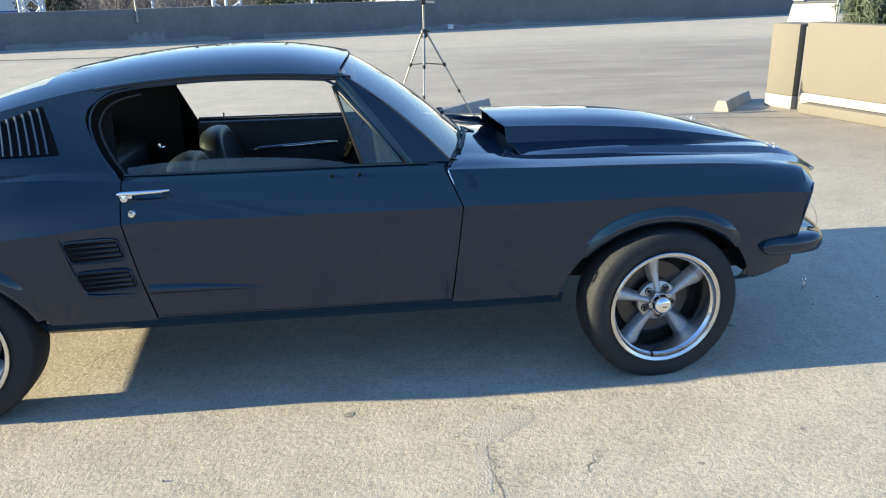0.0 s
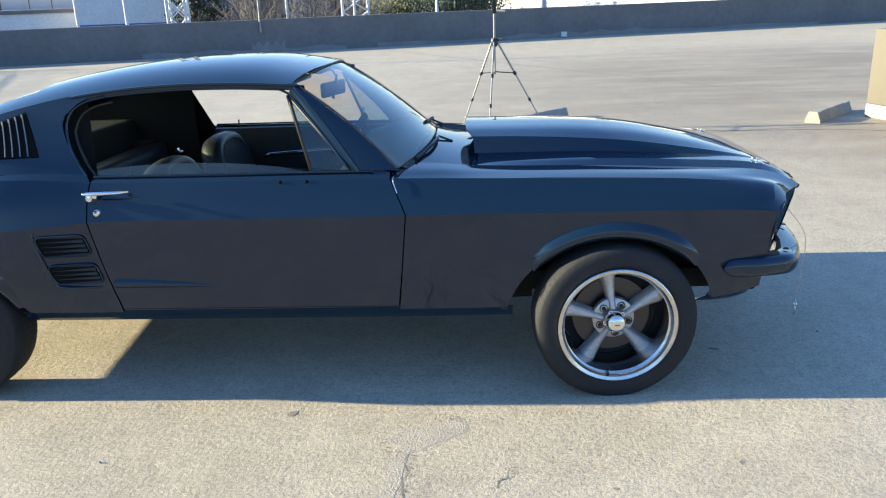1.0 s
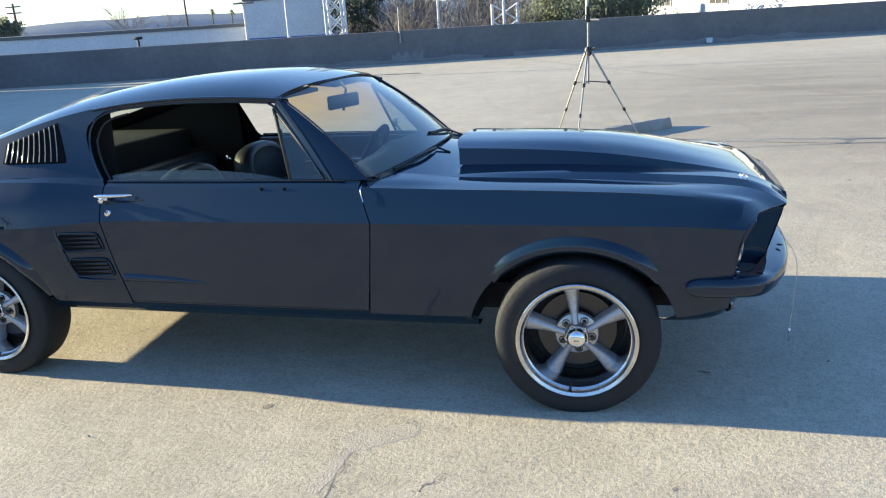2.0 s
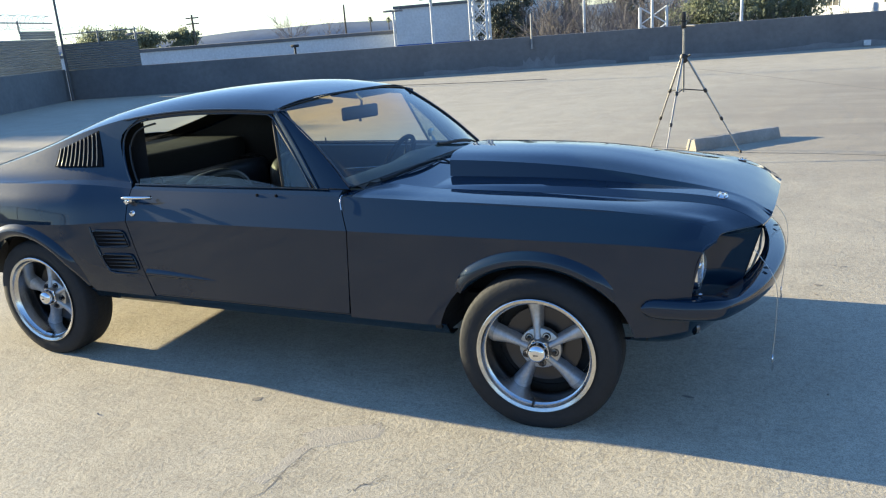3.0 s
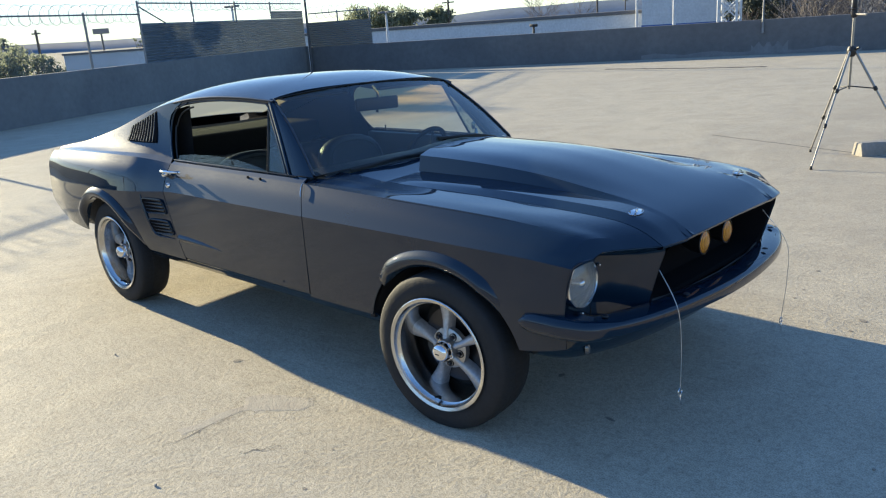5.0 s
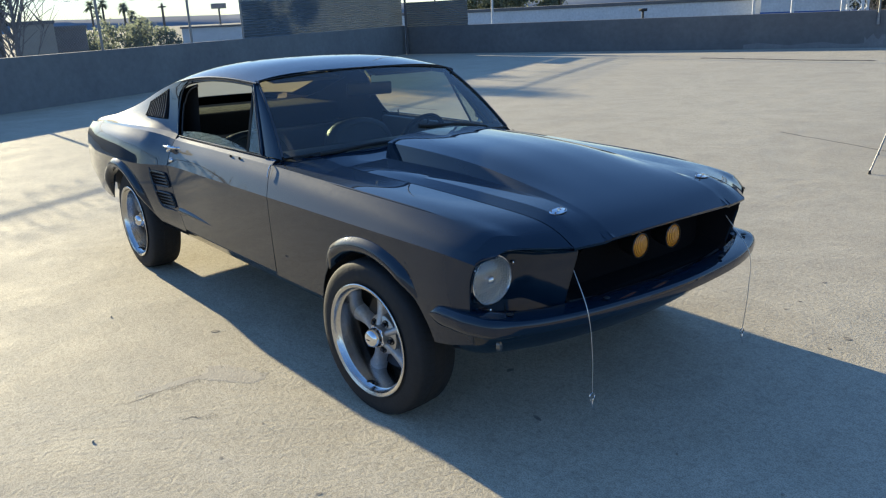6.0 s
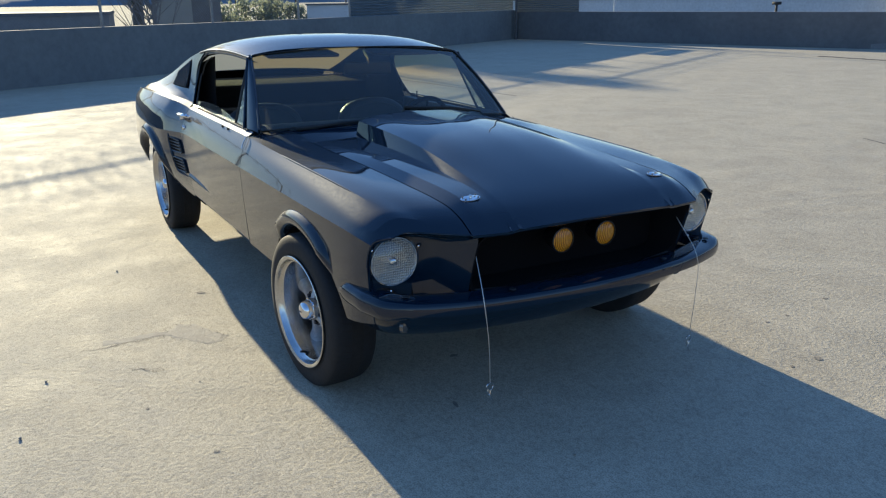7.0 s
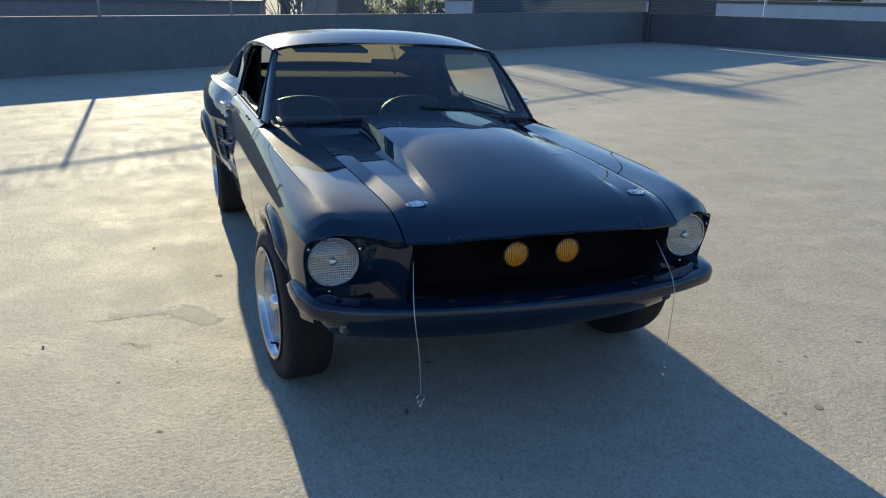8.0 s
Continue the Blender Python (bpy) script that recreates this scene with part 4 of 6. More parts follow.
ENDS = [(-.17, .500), (-.17, .548), (-.10, .562), (-.065, .563), (-.03, .561), (-.010, .555), (.001, .543), (.005, .524), (.003, .503), (-.002, .489), (-.009, .481), (-.022, .479), (-.06, .483), (-.12, .490), (-.17, .500)]
mid_rows, end_rows = swept(BLADE, shrink=True), swept(ENDS, shrink=True)
rows = [[p.lerp(q, .8 * min(1, max(0, (abs(p.y) - .68) / .10))) for p, q in zip(r, e)] for r, e in zip(mid_rows, end_rows)]
sheet(bm, rows)
for end in (0, -1):
    bm.faces.new([bm.verts.new(r[end]) for r in rows[:-1]])
bmesh.ops.remove_doubles(bm, verts=bm.verts, dist=1e-5)
bmesh.ops.recalc_face_normals(bm, faces=bm.faces)
bumper = part("front_bumper", bm, M_PAINT, car, "black painted blade front bumper", smooth=40)
for y, x in ((-.70, .670), (.70, .670), (-.35, .785), (.35, .785)):
    bm = bmesh.new()
    lathe(bm, [(0, .004), (.010, .003), (.012, 0)], 12, Matrix.Translation((x, y, .562)) @ pose(0, 0, 0, 90, 0, 0))
    part("bumper_bolt", bm, M_DARK, bumper)
bm = bmesh.new()
VAL = [(-.735, .37), (-.73, .45), (-.68, .55), (-.5, .62), (-.25, .665), (0, .68), (.25, .665), (.5, .62), (.68, .55), (.73, .45), (.735, .37)]
p = [(i, y, x) for i, (y, x) in enumerate(VAL)]
rows = []
for dz, k, dx in ((.49, 1.03, .020), (.455, 1.025, .022), (.41, 1.012, .010), (.372, .995, -.008), (.352, .975, -.04), (.345, .93, -.09)):
    rows.append([Vector((curve(p, t)[1] + dx, curve(p, t)[0] * k, dz + .025 * max(0, abs(curve(p, t)[0]) - .45))) for t in [10 * i / 50 for i in range(51)]])
sheet(bm, rows)
outward(bm, Vector((1, 0, 0)))
thick(bm, .004)
valance = part("front_valance", bm, M_PAINT, car, smooth=45)
for s in (-1, 1):
    bm = bmesh.new()
    lathe(bm, [(0, .010), (.018, .008), (.026, .003), (.028, -.01)], 24, Matrix.Translation((.566, s * .648, .408)) @ pose(0, 0, 0, 0, 0, -90 - s * 35))
    part("parking_lamp", bm, M_CLEAR, valance, "small clear parking lamp", smooth=40)

# hood pin lanyards hanging over the bumper
for s, x1, y1, z1 in ((-1, .825, -.459, .25), (1, .815, .50, .215)):
    bm = bmesh.new()
    a, b = Vector((.722, s * .465, .70)), Vector((x1, y1, z1))
    mid1, mid2 = Vector((.822, s * .49, .56)), Vector((.832, (s * .485 + y1) / 2, .40))
    pts = [(0, *a), (1, *mid1), (2, *mid2), (3, *b)]
    tube(bm, [Vector(curve(pts, 3 * i / 24)) for i in range(25)], .0013, 6)
    lan = part("lanyard", bm, M_WIRE, car, "thin wire lanyard with a spring clip", smooth=60)
    bm = bmesh.new()
    ring = [b + Vector((0, .013 * math.sin(2 * math.pi * k / 14), -.013 + .013 * math.cos(2 * math.pi * k / 14))) for k in range(14)]
    tube(bm, ring, .0026, 6, closed=True)
    tube(bm, [b + Vector((0, -.008, -.022)), b + Vector((.004, -.012, -.04)), b + Vector((0, .002, -.045)), b + Vector((0, .012, -.07))], .0024, 6)
    tube(bm, [b + Vector((0, .004, -.024)), b + Vector((.004, -.004, -.05)), b + Vector((0, .006, -.068))], .0024, 6)
    part("clip", bm, M_CHROME, lan, smooth=60)

# wheels
def seat_tyre(bm, floor_z):
    """Gives the tyre its full free radius and flattens it where it stands."""
    for v in bm.verts:
        rad = math.hypot(v.co.x, v.co.z)
        k = 1 + .009 * min(1, max(0, (rad - .24) / .06)) / rad
        v.co.x *= k
        v.co.z = max(v.co.z * k, floor_z)


def wheel(x, y, side, steer=0.0):
    m = pose(x, y, .310, 0, 0, (0 if side > 0 else 180) + steer)
    w = new("wheel")
    w.parent = car
    w.matrix_basis = (LEAN @ FIT).inverted() @ FIT @ m
    tagged(w, "five-spoke grey alloy wheel with polished lip and black tyre")
    # local +y looks out of the car; the tyre's outer wall lies at y = 0
    bm = bmesh.new()
    prof = [(.224, -.016), (.232, -.006), (.252, -.003), (.277, -.004), (.295, -.009), (.303, -.016), (.309, -.032), (.3100, -.06), (.3100, -.135), (.309, -.166), (.301, -.182), (.281, -.191), (.246, -.189), (.218, -.176)]
    lathe(bm, prof, 72)
    seat_tyre(bm, -.3100)
    tyre = part("tyre", bm, M_RUBBER, w, smooth=50)
    # Dark strips raised off the rubber imitate the shade in the tread grooves.
    bm = bmesh.new()
    for k in range(66):
        a = 2 * math.pi * k / 66
        for y0, y1, tw in ((-.018, -.075, .07), (-.125, -.178, -.07)):
            pts = []
            for yy, da in ((y0, 0), ((y0 + y1) / 2, tw * .7), (y1, tw)):
                pts.append((yy, a + da))
            for (ya, aa), (yb, ab) in zip(pts, pts[1:]):
                h = .0042
                r0, r1 = .3052 if ya > -.03 or yb < -.17 else .3110, .3110 if yb > -.17 else .3052
                poly(bm, [(r0 * math.cos(aa - h), ya, r0 * math.sin(aa - h)), (r0 * math.cos(aa + h * 2), ya, r0 * math.sin(aa + h * 2)), (r1 * math.cos(ab + h * 2), yb, r1 * math.sin(ab + h * 2)), (r1 * math.cos(ab - h), yb, r1 * math.sin(ab - h))])
    for y0 in (-.100, -.084, -.116):
        lathe(bm, [(.3105, y0 - .009), (.3113, y0 - .008), (.3113, y0 + .008), (.3105, y0 + .009)], 72)
    seat_tyre(bm, -.3095)
    part("tread", bm, M_UNDER, tyre, "raised dark strips standing for shaded tread grooves")
    bm = bmesh.new()
    lathe(bm, [(.222, -.016), (.233, -.004), (.2335, .004), (.230, .006), (.218, .001), (.2155, -.006), (.211, -.020), (.205, -.024), (.202, -.045), (.197, -.07), (.195, -.12), (.193, -.17)], 72)
    rim = part("rim", bm, M_LIP, w, "polished alloy rim lip", smooth=40)
    # spokes
    for k in range(5):
        bm = bmesh.new()
        a = 2 * math.pi * k / 5 + radians(83)
        rows = []
        for i in range(11):
            u = i / 10
            r = .045 + .158 * u
            hw = .017 + .023 * u ** 1.6
            yc = -.058 - .028 * u - .02 * math.sin(math.pi * u) * .5
            row = []
            for q in range(9):
                e = -1 + q / 4
                row.append(Matrix.Rotation(-a, 4, "Y") @ Vector((r, yc - .020 * abs(e) ** 2.2 - (.028 if abs(e) == 1 else 0), hw * e)))
            rows.append(row)
        sheet(bm, rows)
        outward(bm, Vector((0, 1, 0)))
        part("spoke", bm, M_SPOKE, rim, "tapered grey cast spoke", smooth=50)
    bm = bmesh.new()
    lathe(bm, [(.085, -.103), (.083, -.083), (.074, -.078), (.05, -.074), (.046, -.058), (.045, -.048)], 40)
    hubp = part("hub_plate", bm, M_CASTLUG, rim, "machined hub pad with lug nuts", smooth=35)
    for k in range(5):
        a = 2 * math.pi * k / 5 + radians(83 + 36)
        c = Vector((.0595 * math.cos(a), 0, .0595 * math.sin(a)))
        bm = bmesh.new()
        lathe(bm, [(0, -.060), (.006, -.060), (.009, -.064), (.0095, -.083)], 6, Matrix.Translation(c))
        lathe(bm, [(.0125, -.083), (.0135, -.073), (.0165, -.073), (.0175, -.083)], 16, Matrix.Translation(c))
        part("lug_nut", bm, M_DARKSTEEL, hubp, smooth=30)
    bm = bmesh.new()
    lathe(bm, [(0, -.008), (.016, -.0088), (.029, -.013), (.036, -.022), (.039, -.036), (.042, -.058)], 40)
    cap = part("centre_cap", bm, M_CHROME, rim, "domed chrome centre cap", smooth=50)
    bm = bmesh.new()
    ring = [Vector(((.040 + (.006 if k % 12 in (0, 1, 11) else 0)) * math.cos(2 * math.pi * k / 60 + 1.1), -.050, (.040 + (.006 if k % 12 in (0, 1, 11) else 0)) * math.sin(2 * math.pi * k / 60 + 1.1))) for k in range(60)]
    tube(bm, ring, .0035, 6, closed=True)
    part("cap_ring", bm, M_CHROME, cap, smooth=50)
    bm = bmesh.new()
    for dx in (-.008, -.003, .002, .007):
        box(bm, (dx, -.0090, -.004), (dx + .0035, -.0074, .001))
    part("cap_mark", bm, M_DARK, cap)
    # brake disc and back of the wheel
    bm = bmesh.new()
    lathe(bm, [(.06, -.128), (.155, -.128), (.155, -.148), (.06, -.148)], 48)
    part("brake_disc", bm, M_DARKSTEEL, w, smooth=30)
    bm = bmesh.new()
    lathe(bm, [(0, -.163), (.192, -.166), (.192, -.186), (0, -.186)], 40)
    part("brake_shield", bm, M_UNDER, w, smooth=30)
    bm = bmesh.new()
    tube(bm, [(.207 * math.cos(-1.45), -.04, .207 * math.sin(-1.45)), (.196 * math.cos(-1.45), -.028, .196 * math.sin(-1.45)), (.188 * math.cos(-1.45), -.005, .188 * math.sin(-1.45))], .005, 8)
    part("valve", bm, M_RUBBER, rim, smooth=50)
    return w


wheel(.004, -.846, -1, 4)
wheel(-2.743, -.842, -1)
wheel(.004, .846, 1, 4)
wheel(-2.743, .842, 1)

# floor pan, inner wheel houses and engine bay bulk
bm = bmesh.new()
box(bm, (-2.95, -.56, .36), (.50, .56, .44))
box(bm, (-3.62, -.56, .37), (-2.95, .56, .50))
box(bm, (-2.34, -.70, .315), (-.42, .70, .40))
box(bm, (-3.64, -.66, .365), (-3.15, .66, .55))
box(bm, (-.40, -.5, .44), (.56, .5, .80))
box(bm, (.43, -.62, .42), (.56, .62, .56))
for s in (-1, 1):
    box(bm, (-.42, s * .72 if s < 0 else .50, .60 + .09), (.36, s * .50 if s < 0 else .72, .80))
    box(bm, (-3.12, s * .76 if s < 0 else .50, .70), (-2.36, s * .50 if s < 0 else .76, .86))
    box(bm, (-3.66, s * .70 if s < 0 else .50, .44), (-3.12, s * .50 if s < 0 else .70, .80))
    box(bm, (-.445, s * .775 if s < 0 else .48, .35), (-.418, s * .48 if s < 0 else .775, .74))
    box(bm, (-.445, s * .73 if s < 0 else .48, .74), (-.418, s * .48 if s < 0 else .73, .86))
part("underbody", bm, M_UNDER, car)
bm = bmesh.new()
box(bm, (.425, -.74, .42), (.445, .74, .70))
part("splash_panel", bm, M_UNDER, car)
for cx, cz, rx, rz in (ARCH_F, ARCH_R):
    for s in (-1, 1):
        bm = bmesh.new()
        sheet(bm, [[Vector((cx + (rx + .02) * math.cos(radians(10 + 160 * k / 30)), s * (.48 + .07 * j), cz + (rz + .022) * math.sin(radians(10 + 160 * k / 30)))) for k in range(31)] for j in range(5)])
        part("wheel_house", bm, M_UNDER, car, smooth=50)
bm = bmesh.new()
for s in (-1, 1):
    tube(bm, [(-.3, s * .33, .27), (-1.4, s * .33, .25), (-2.2, s * .35, .27), (-2.4, s * .40, .30)], .03, 10)
tube(bm, [(-2.743, -.62, .31), (-2.743, .62, .31)], .045, 12)
tube(bm, [(0, -.62, .30), (0, .62, .30)], .03, 12)
part("exhaust_pipes", bm, M_UNDER, car, smooth=50)

# cabin
bm = bmesh.new()
box(bm, (-2.35, -.68, .401), (-.55, .68, .43))
box(bm, (-.80, -.66, .43), (-.77, .66, .88))
box(bm, (-3.05, -.66, .42), (-2.36, .66, .80))
box(bm, (-1.95, -.10, .43), (-.85, .10, .52))
part("cabin_floor", bm, M_CARPET, car)
for s in (-1, 1):
    bm = bmesh.new()
    soft_box(bm, (-2.04, .660, .42), (-.88, .700, .905), .012, 2)
    if s < 0:
        bmesh.ops.scale(bm, vec=(1, -1, 1), verts=bm.verts)
        bmesh.ops.reverse_faces(bm, faces=bm.faces)
    dp = part("door_card", bm, M_VINYL, car, "black vinyl inner door panel", smooth=40)
    bm = bmesh.new()
    tube(bm, [(-1.75, s * .655, .74), (-1.72, s * .635, .755), (-1.35, s * .635, .775), (-1.30, s * .655, .77)], .012, 8)
    part("arm_rest", bm, M_CHROME, dp, "slim chrome armrest trim", smooth=50)
    bm = bmesh.new()
    sheet(bm, [[Vector((-3.0 + .90 * i / 8, s * (curve(DRIP, -3.0 + .9 * i / 8)[0] - .075 + .03 * (1 - j / 4)), .62 + (curve(DRIP, -3.0 + .9 * i / 8)[1] - .65) * j / 4)) for i in range(9)] for j in range(5)])
    part("rear_trim", bm, M_CARPET, car, "black carpeted rear side trim", smooth=40)
    bm = bmesh.new()
    lathe(bm, [(0, .02), (.02, .018), (.03, .01), (.034, 0)], 24, Matrix.Translation((-2.225, s * .606, .785)) @ Matrix.Diagonal((1, -s, 1, 1)))
    part("cabin_vent", bm, M_CHROME, car, "round chrome air vent", smooth=40)
    bm = bmesh.new()
    tube(bm, [(-1.90, s * .700, .90), (-1.90, s * .700, .940), (-1.90, s * .700, .946)], [.004, .004, .007], 8)
    part("lock_knob", bm, M_TRIM, dp, smooth=50)
bm = bmesh.new()
sheet(bm, [[roof_pt(-2.36 + 1.10 * i / 12, u * .97, .018) for u in US] for i in range(13)])
part("headliner", bm, M_CARPET, car, smooth=60)
bm = bmesh.new()
sheet(bm, [[Vector((-2.40 + (.385 - .46 * (z - .885)) * i / 4, .672 - .17 * (z - .885), z)) for i in range(5)] for z in (.86, .95, 1.04, 1.13, 1.205)])
thick(bm, .008)
part("quarter_trim", bm, M_CARPET, car, "black quarter trim panel behind the door window", smooth=40)
for y in (-.30, .32):
    bm = bmesh.new()
    soft_box(bm, (-.085, -.20, -.010), (.085, .20, .010), .009, 2, pose(-1.365, y, 1.243, 0, 6, 0))
    part("sun_visor", bm, M_VINYL, car, "black padded sun visor folded up", smooth=50)
for lo, hi in ((0, 5), (14, 19)):
    bm = bmesh.new()
    sheet(bm, [[roof_pt(-3.10 + .78 * i / 10, u * .97, .014) for u in US[lo:hi + 1]] for i in range(11)])
    part("pillar_trim", bm, M_CARPET, car, "black carpeted rear pillar trim", smooth=60)


def seat(y, name, label):
    e = new(name)
    e.parent = car
    tagged(e, label)
    bm = bmesh.new()
    soft_box(bm, (-1.86, -.25, .43), (-1.32, .25, .58), .05, 4, pose(0, y, 0, 0, 4, 0) )
    part("cushion", bm, M_VINYL, e, smooth=60)
    bm = bmesh.new()
    outline = []
    for k in range(28):
        a = 2 * math.pi * k / 28
        c, q = math.cos(a), math.sin(a)
        top = max(0, q)
        outline.append((.245 * math.copysign(abs(c) ** (.45 + .35 * top), c) * (1 - .10 * top), .215 * math.copysign(abs(q) ** .6, q)))
    lean = pose(-1.855, y, .712, 0, -15, 0)
    rings = []
    for dx, k in ((-.050, .70), (-.058, .84), (-.048, .95), (-.015, 1), (.020, 1), (.050, .95), (.060, .86), (.052, .76), (.046, .60)):
        rings.append([bm.verts.new(lean @ Vector((dx, w * k, z * k))) for w, z in outline])
    for r0, r1 in zip(rings, rings[1:]):
        for k in range(28):
            bm.faces.new((r0[k], r0[(k + 1) % 28], r1[(k + 1) % 28], r1[k]))
    bm.faces.new(rings[0][::-1])
    bm.faces.new(rings[-1])
    bmesh.ops.recalc_face_normals(bm, faces=bm.faces)
    part("seat_back", bm, M_VINYL, e, smooth=60)
    bm = bmesh.new()
    tube(bm, [lean @ Vector((.056, w * .80, z * .80)) for w, z in outline], .003, 6, closed=True)
    part("seat_piping", bm, M_SEATPIPE, e, smooth=60)
    return e


bm = bmesh.new()
soft_box(bm, (-3.04, -.575, .78), (-2.44, .575, .985), .02, 2)
part("luggage_shelf", bm, M_CARPET, car, "black carpeted shelf behind the rear seat", smooth=40)
seat(-.36, "front_seat", "black vinyl bucket seat with low rounded back")
seat(.36, "front_seat", "black vinyl bucket seat with low rounded back")
bm = bmesh.new()
soft_box(bm, (-2.42, -.60, .60), (-2.28, .60, .85), .04, 3)
part("rear_seat", bm, M_VINYL, car, "black vinyl rear seat back", smooth=50)
# chrome mirror on the driver's door
bm = bmesh.new()
soft_box(bm, (-.016, -.034, -.024), (.016, .034, .024), .012, 3, pose(-1.205, .815, .957, 0, 0, 12))
dmir = part("door_mirror", bm, M_CHROME, car, "small chrome door mirror", smooth=50)
bm = bmesh.new()
tube(bm, [(-1.17, .775, .905), (-1.175, .785, .918), (-1.19, .80, .935)], [.018, .010, .008], 10)
part("mirror_foot", bm, M_CHROME, dmir, smooth=50)
# dashboard, steering wheel, mirror, wipers
bm = bmesh.new()
rows = []
for k in range(9):
    a = k / 8
    rows.append([Vector((-.80 - .30 * a, -.66 + 1.32 * i / 16, .905 + .035 * math.sin(math.pi * min(1, a * 1.1)) + (.03 * math.exp(-((i / 16 - .77) / .14) ** 2) - .02) * a)) for i in range(17)])
rows.append([p + Vector((-.012, 0, -.03)) for p in rows[-1]])
rows.append([p + Vector((.06, 0, -.20)) for p in rows[-1]])
sheet(bm, rows)
part("dashboard", bm, M_VINYL, car, "black padded dashboard", smooth=50)
sm = pose(-1.19, .36, .866, 0, -62, 0)
bm = bmesh.new()
tube(bm, [sm @ Vector((.142 * math.cos(2 * math.pi * k / 36), .142 * math.sin(2 * math.pi * k / 36), 0)) for k in range(36)], .014, 8, closed=True)
steer = part("steering_wheel", bm, M_SLOT, car, "three-spoke black steering wheel", smooth=60)
bm = bmesh.new()
for a in (0, 130, 230):
    tube(bm, [sm @ Vector((.02 * math.cos(radians(a)), .02 * math.sin(radians(a)), -.03)), sm @ Vector((.14 * math.cos(radians(a)), .14 * math.sin(radians(a)), 0))], .007, 8)
tube(bm, [sm @ Vector((0, 0, -.01)), sm @ Vector((0, 0, -.35))], [.045, .035], 16)
part("steering_spokes", bm, M_TRIM, steer, smooth=50)
bm = bmesh.new()
soft_box(bm, (-.012, -.130, -.034), (.012, .130, .034), .011, 3, pose(-1.212, .03, 1.165, 0, 0, -12))
tube(bm, [(-1.214, .03, 1.132), (-1.216, .03, 1.118)], [.006, .008], 8)
mir = part("rear_view_mirror", bm, M_TRIM, car, "black interior rear-view mirror", smooth=40)
bm = bmesh.new()
tube(bm, [(-1.20, .03, 1.19), (-1.19, .02, 1.225), (-1.215, .01, 1.262)], .007, 8)
part("mirror_stem", bm, M_CHROME, mir, smooth=50)
for y0, y1, low, rise in ((.50, .04, .02, .10), (-.08, -.54, -.03, .01)):
    bm = bmesh.new()
    pts = []
    for i in range(13):
        u = i / 12
        yy = y0 + (y1 - y0) * u
        s = screen_pt(yy / .70, low + rise * u, .010 + .012 * math.sin(math.pi * min(1, u * 1.2)))
        pts.append(s)
    tube(bm, [pts[0] + Vector((.05, 0, -.02))] + pts[:8], .005, 6)
    wip = part("wiper", bm, M_TRIM, car, "black windscreen wiper", smooth=50)
    bm = bmesh.new()
    tube(bm, [p + Vector((-.002, 0, -.004)) for p in pts[2:]], .0085, 6)
    part("wiper_blade", bm, M_SEAL, wip, smooth=50)
    bm = bmesh.new()
    lathe(bm, [(0, .02), (.009, .017), (.012, 0)], 16, Matrix.Translation(pts[0] + Vector((.055, 0, -.036))) @ pose(0, 0, 0, 90, 0, 0))
    part("wiper_pivot", bm, M_TRIM, wip, smooth=50)

# ---- on the deck: tripod, wheel stops, planter wall ----
def tripod():
    t = thing("tripod", "silver aluminium camera tripod standing on the concrete", "tripod")
    c = Vector((-.382, 5.374, 0))
    feet = TRIPOD_FEET
    bm = bmesh.new()
    tube(bm, [c + Vector((0, 0, .67)), c + Vector((0, 0, 1.34))], .012, 12)
    part("centre_column", bm, M_CAST, t, smooth=50)
    bm = bmesh.new()
    lathe(bm, [(0, .05), (.03, .045), (.042, .02), (.042, -.025), (.025, -.05), (0, -.05)], 20, Matrix.Translation(c + Vector((0, 0, 1.025))) @ pose(0, 0, 0, 90, 0, 0))
    tube(bm, [c + Vector((0, 0, 1.03)), c + Vector((.075, -.03, 1.06))], .012, 8)
    part("shoulder", bm, M_TRIM, t, "black plastic leg collar", smooth=40)
    bm = bmesh.new()
    soft_box(bm, (-.025, -.025, 1.33), (.025, .025, 1.40), .008, 2, Matrix.Translation(c))
    soft_box(bm, (-.03, -.035, 1.40), (.03, .035, 1.415), .005, 2, Matrix.Translation(c))
    soft_box(bm, (-.02, -.02, 1.415), (.02, .02, 1.50), .006, 2, Matrix.Translation(c))
    head = part("pan_head", bm, M_TRIM, t, "black pan head with phone clamp", smooth=40)
    bm = bmesh.new()
    tube(bm, [c + Vector((0, 0, 1.36)), c + Vector((.12, -.06, 1.355))], .012, 10)
    part("pan_handle", bm, M_CAST, head, smooth=50)
    for f in feet:
        top = c + Vector((f[0] - c.x, f[1] - c.y, 0)).normalized() * .035 + Vector((0, 0, 1.02))
        foot = Vector((f[0], f[1], .012))
        cut1, cut2 = top.lerp(foot, .34), top.lerp(foot, .64)
        bm = bmesh.new()
        tube(bm, [top, cut1], .0115, 10)
        tube(bm, [cut1, cut2], .0095, 10)
        tube(bm, [cut2, foot], .0075, 10)
        leg = part("leg", bm, M_CAST, t, smooth=50)
        for p, r in ((cut1, .019), (cut2, .016)):
            bm = bmesh.new()
            d = (foot - top).normalized()
            tube(bm, [p - d * .022, p - d * .012, p + d * .012, p + d * .022], [r * .75, r, r, r * .7], 10)
            part("leg_lock", bm, M_TRIM, leg, "black leg lock", smooth=50)
        bm = bmesh.new()
        tube(bm, [foot + Vector((0, 0, .02)), foot + Vector((0, 0, -.012))], [.010, .014], 10)
        part("rubber_foot", bm, M_SEAL, leg, smooth=50)
        bm = bmesh.new()
        tube(bm, [c + Vector((0, 0, .70)), top.lerp(foot, .34)], .006, 8)
        part("brace", bm, M_TRIM, t, smooth=50)
    return t


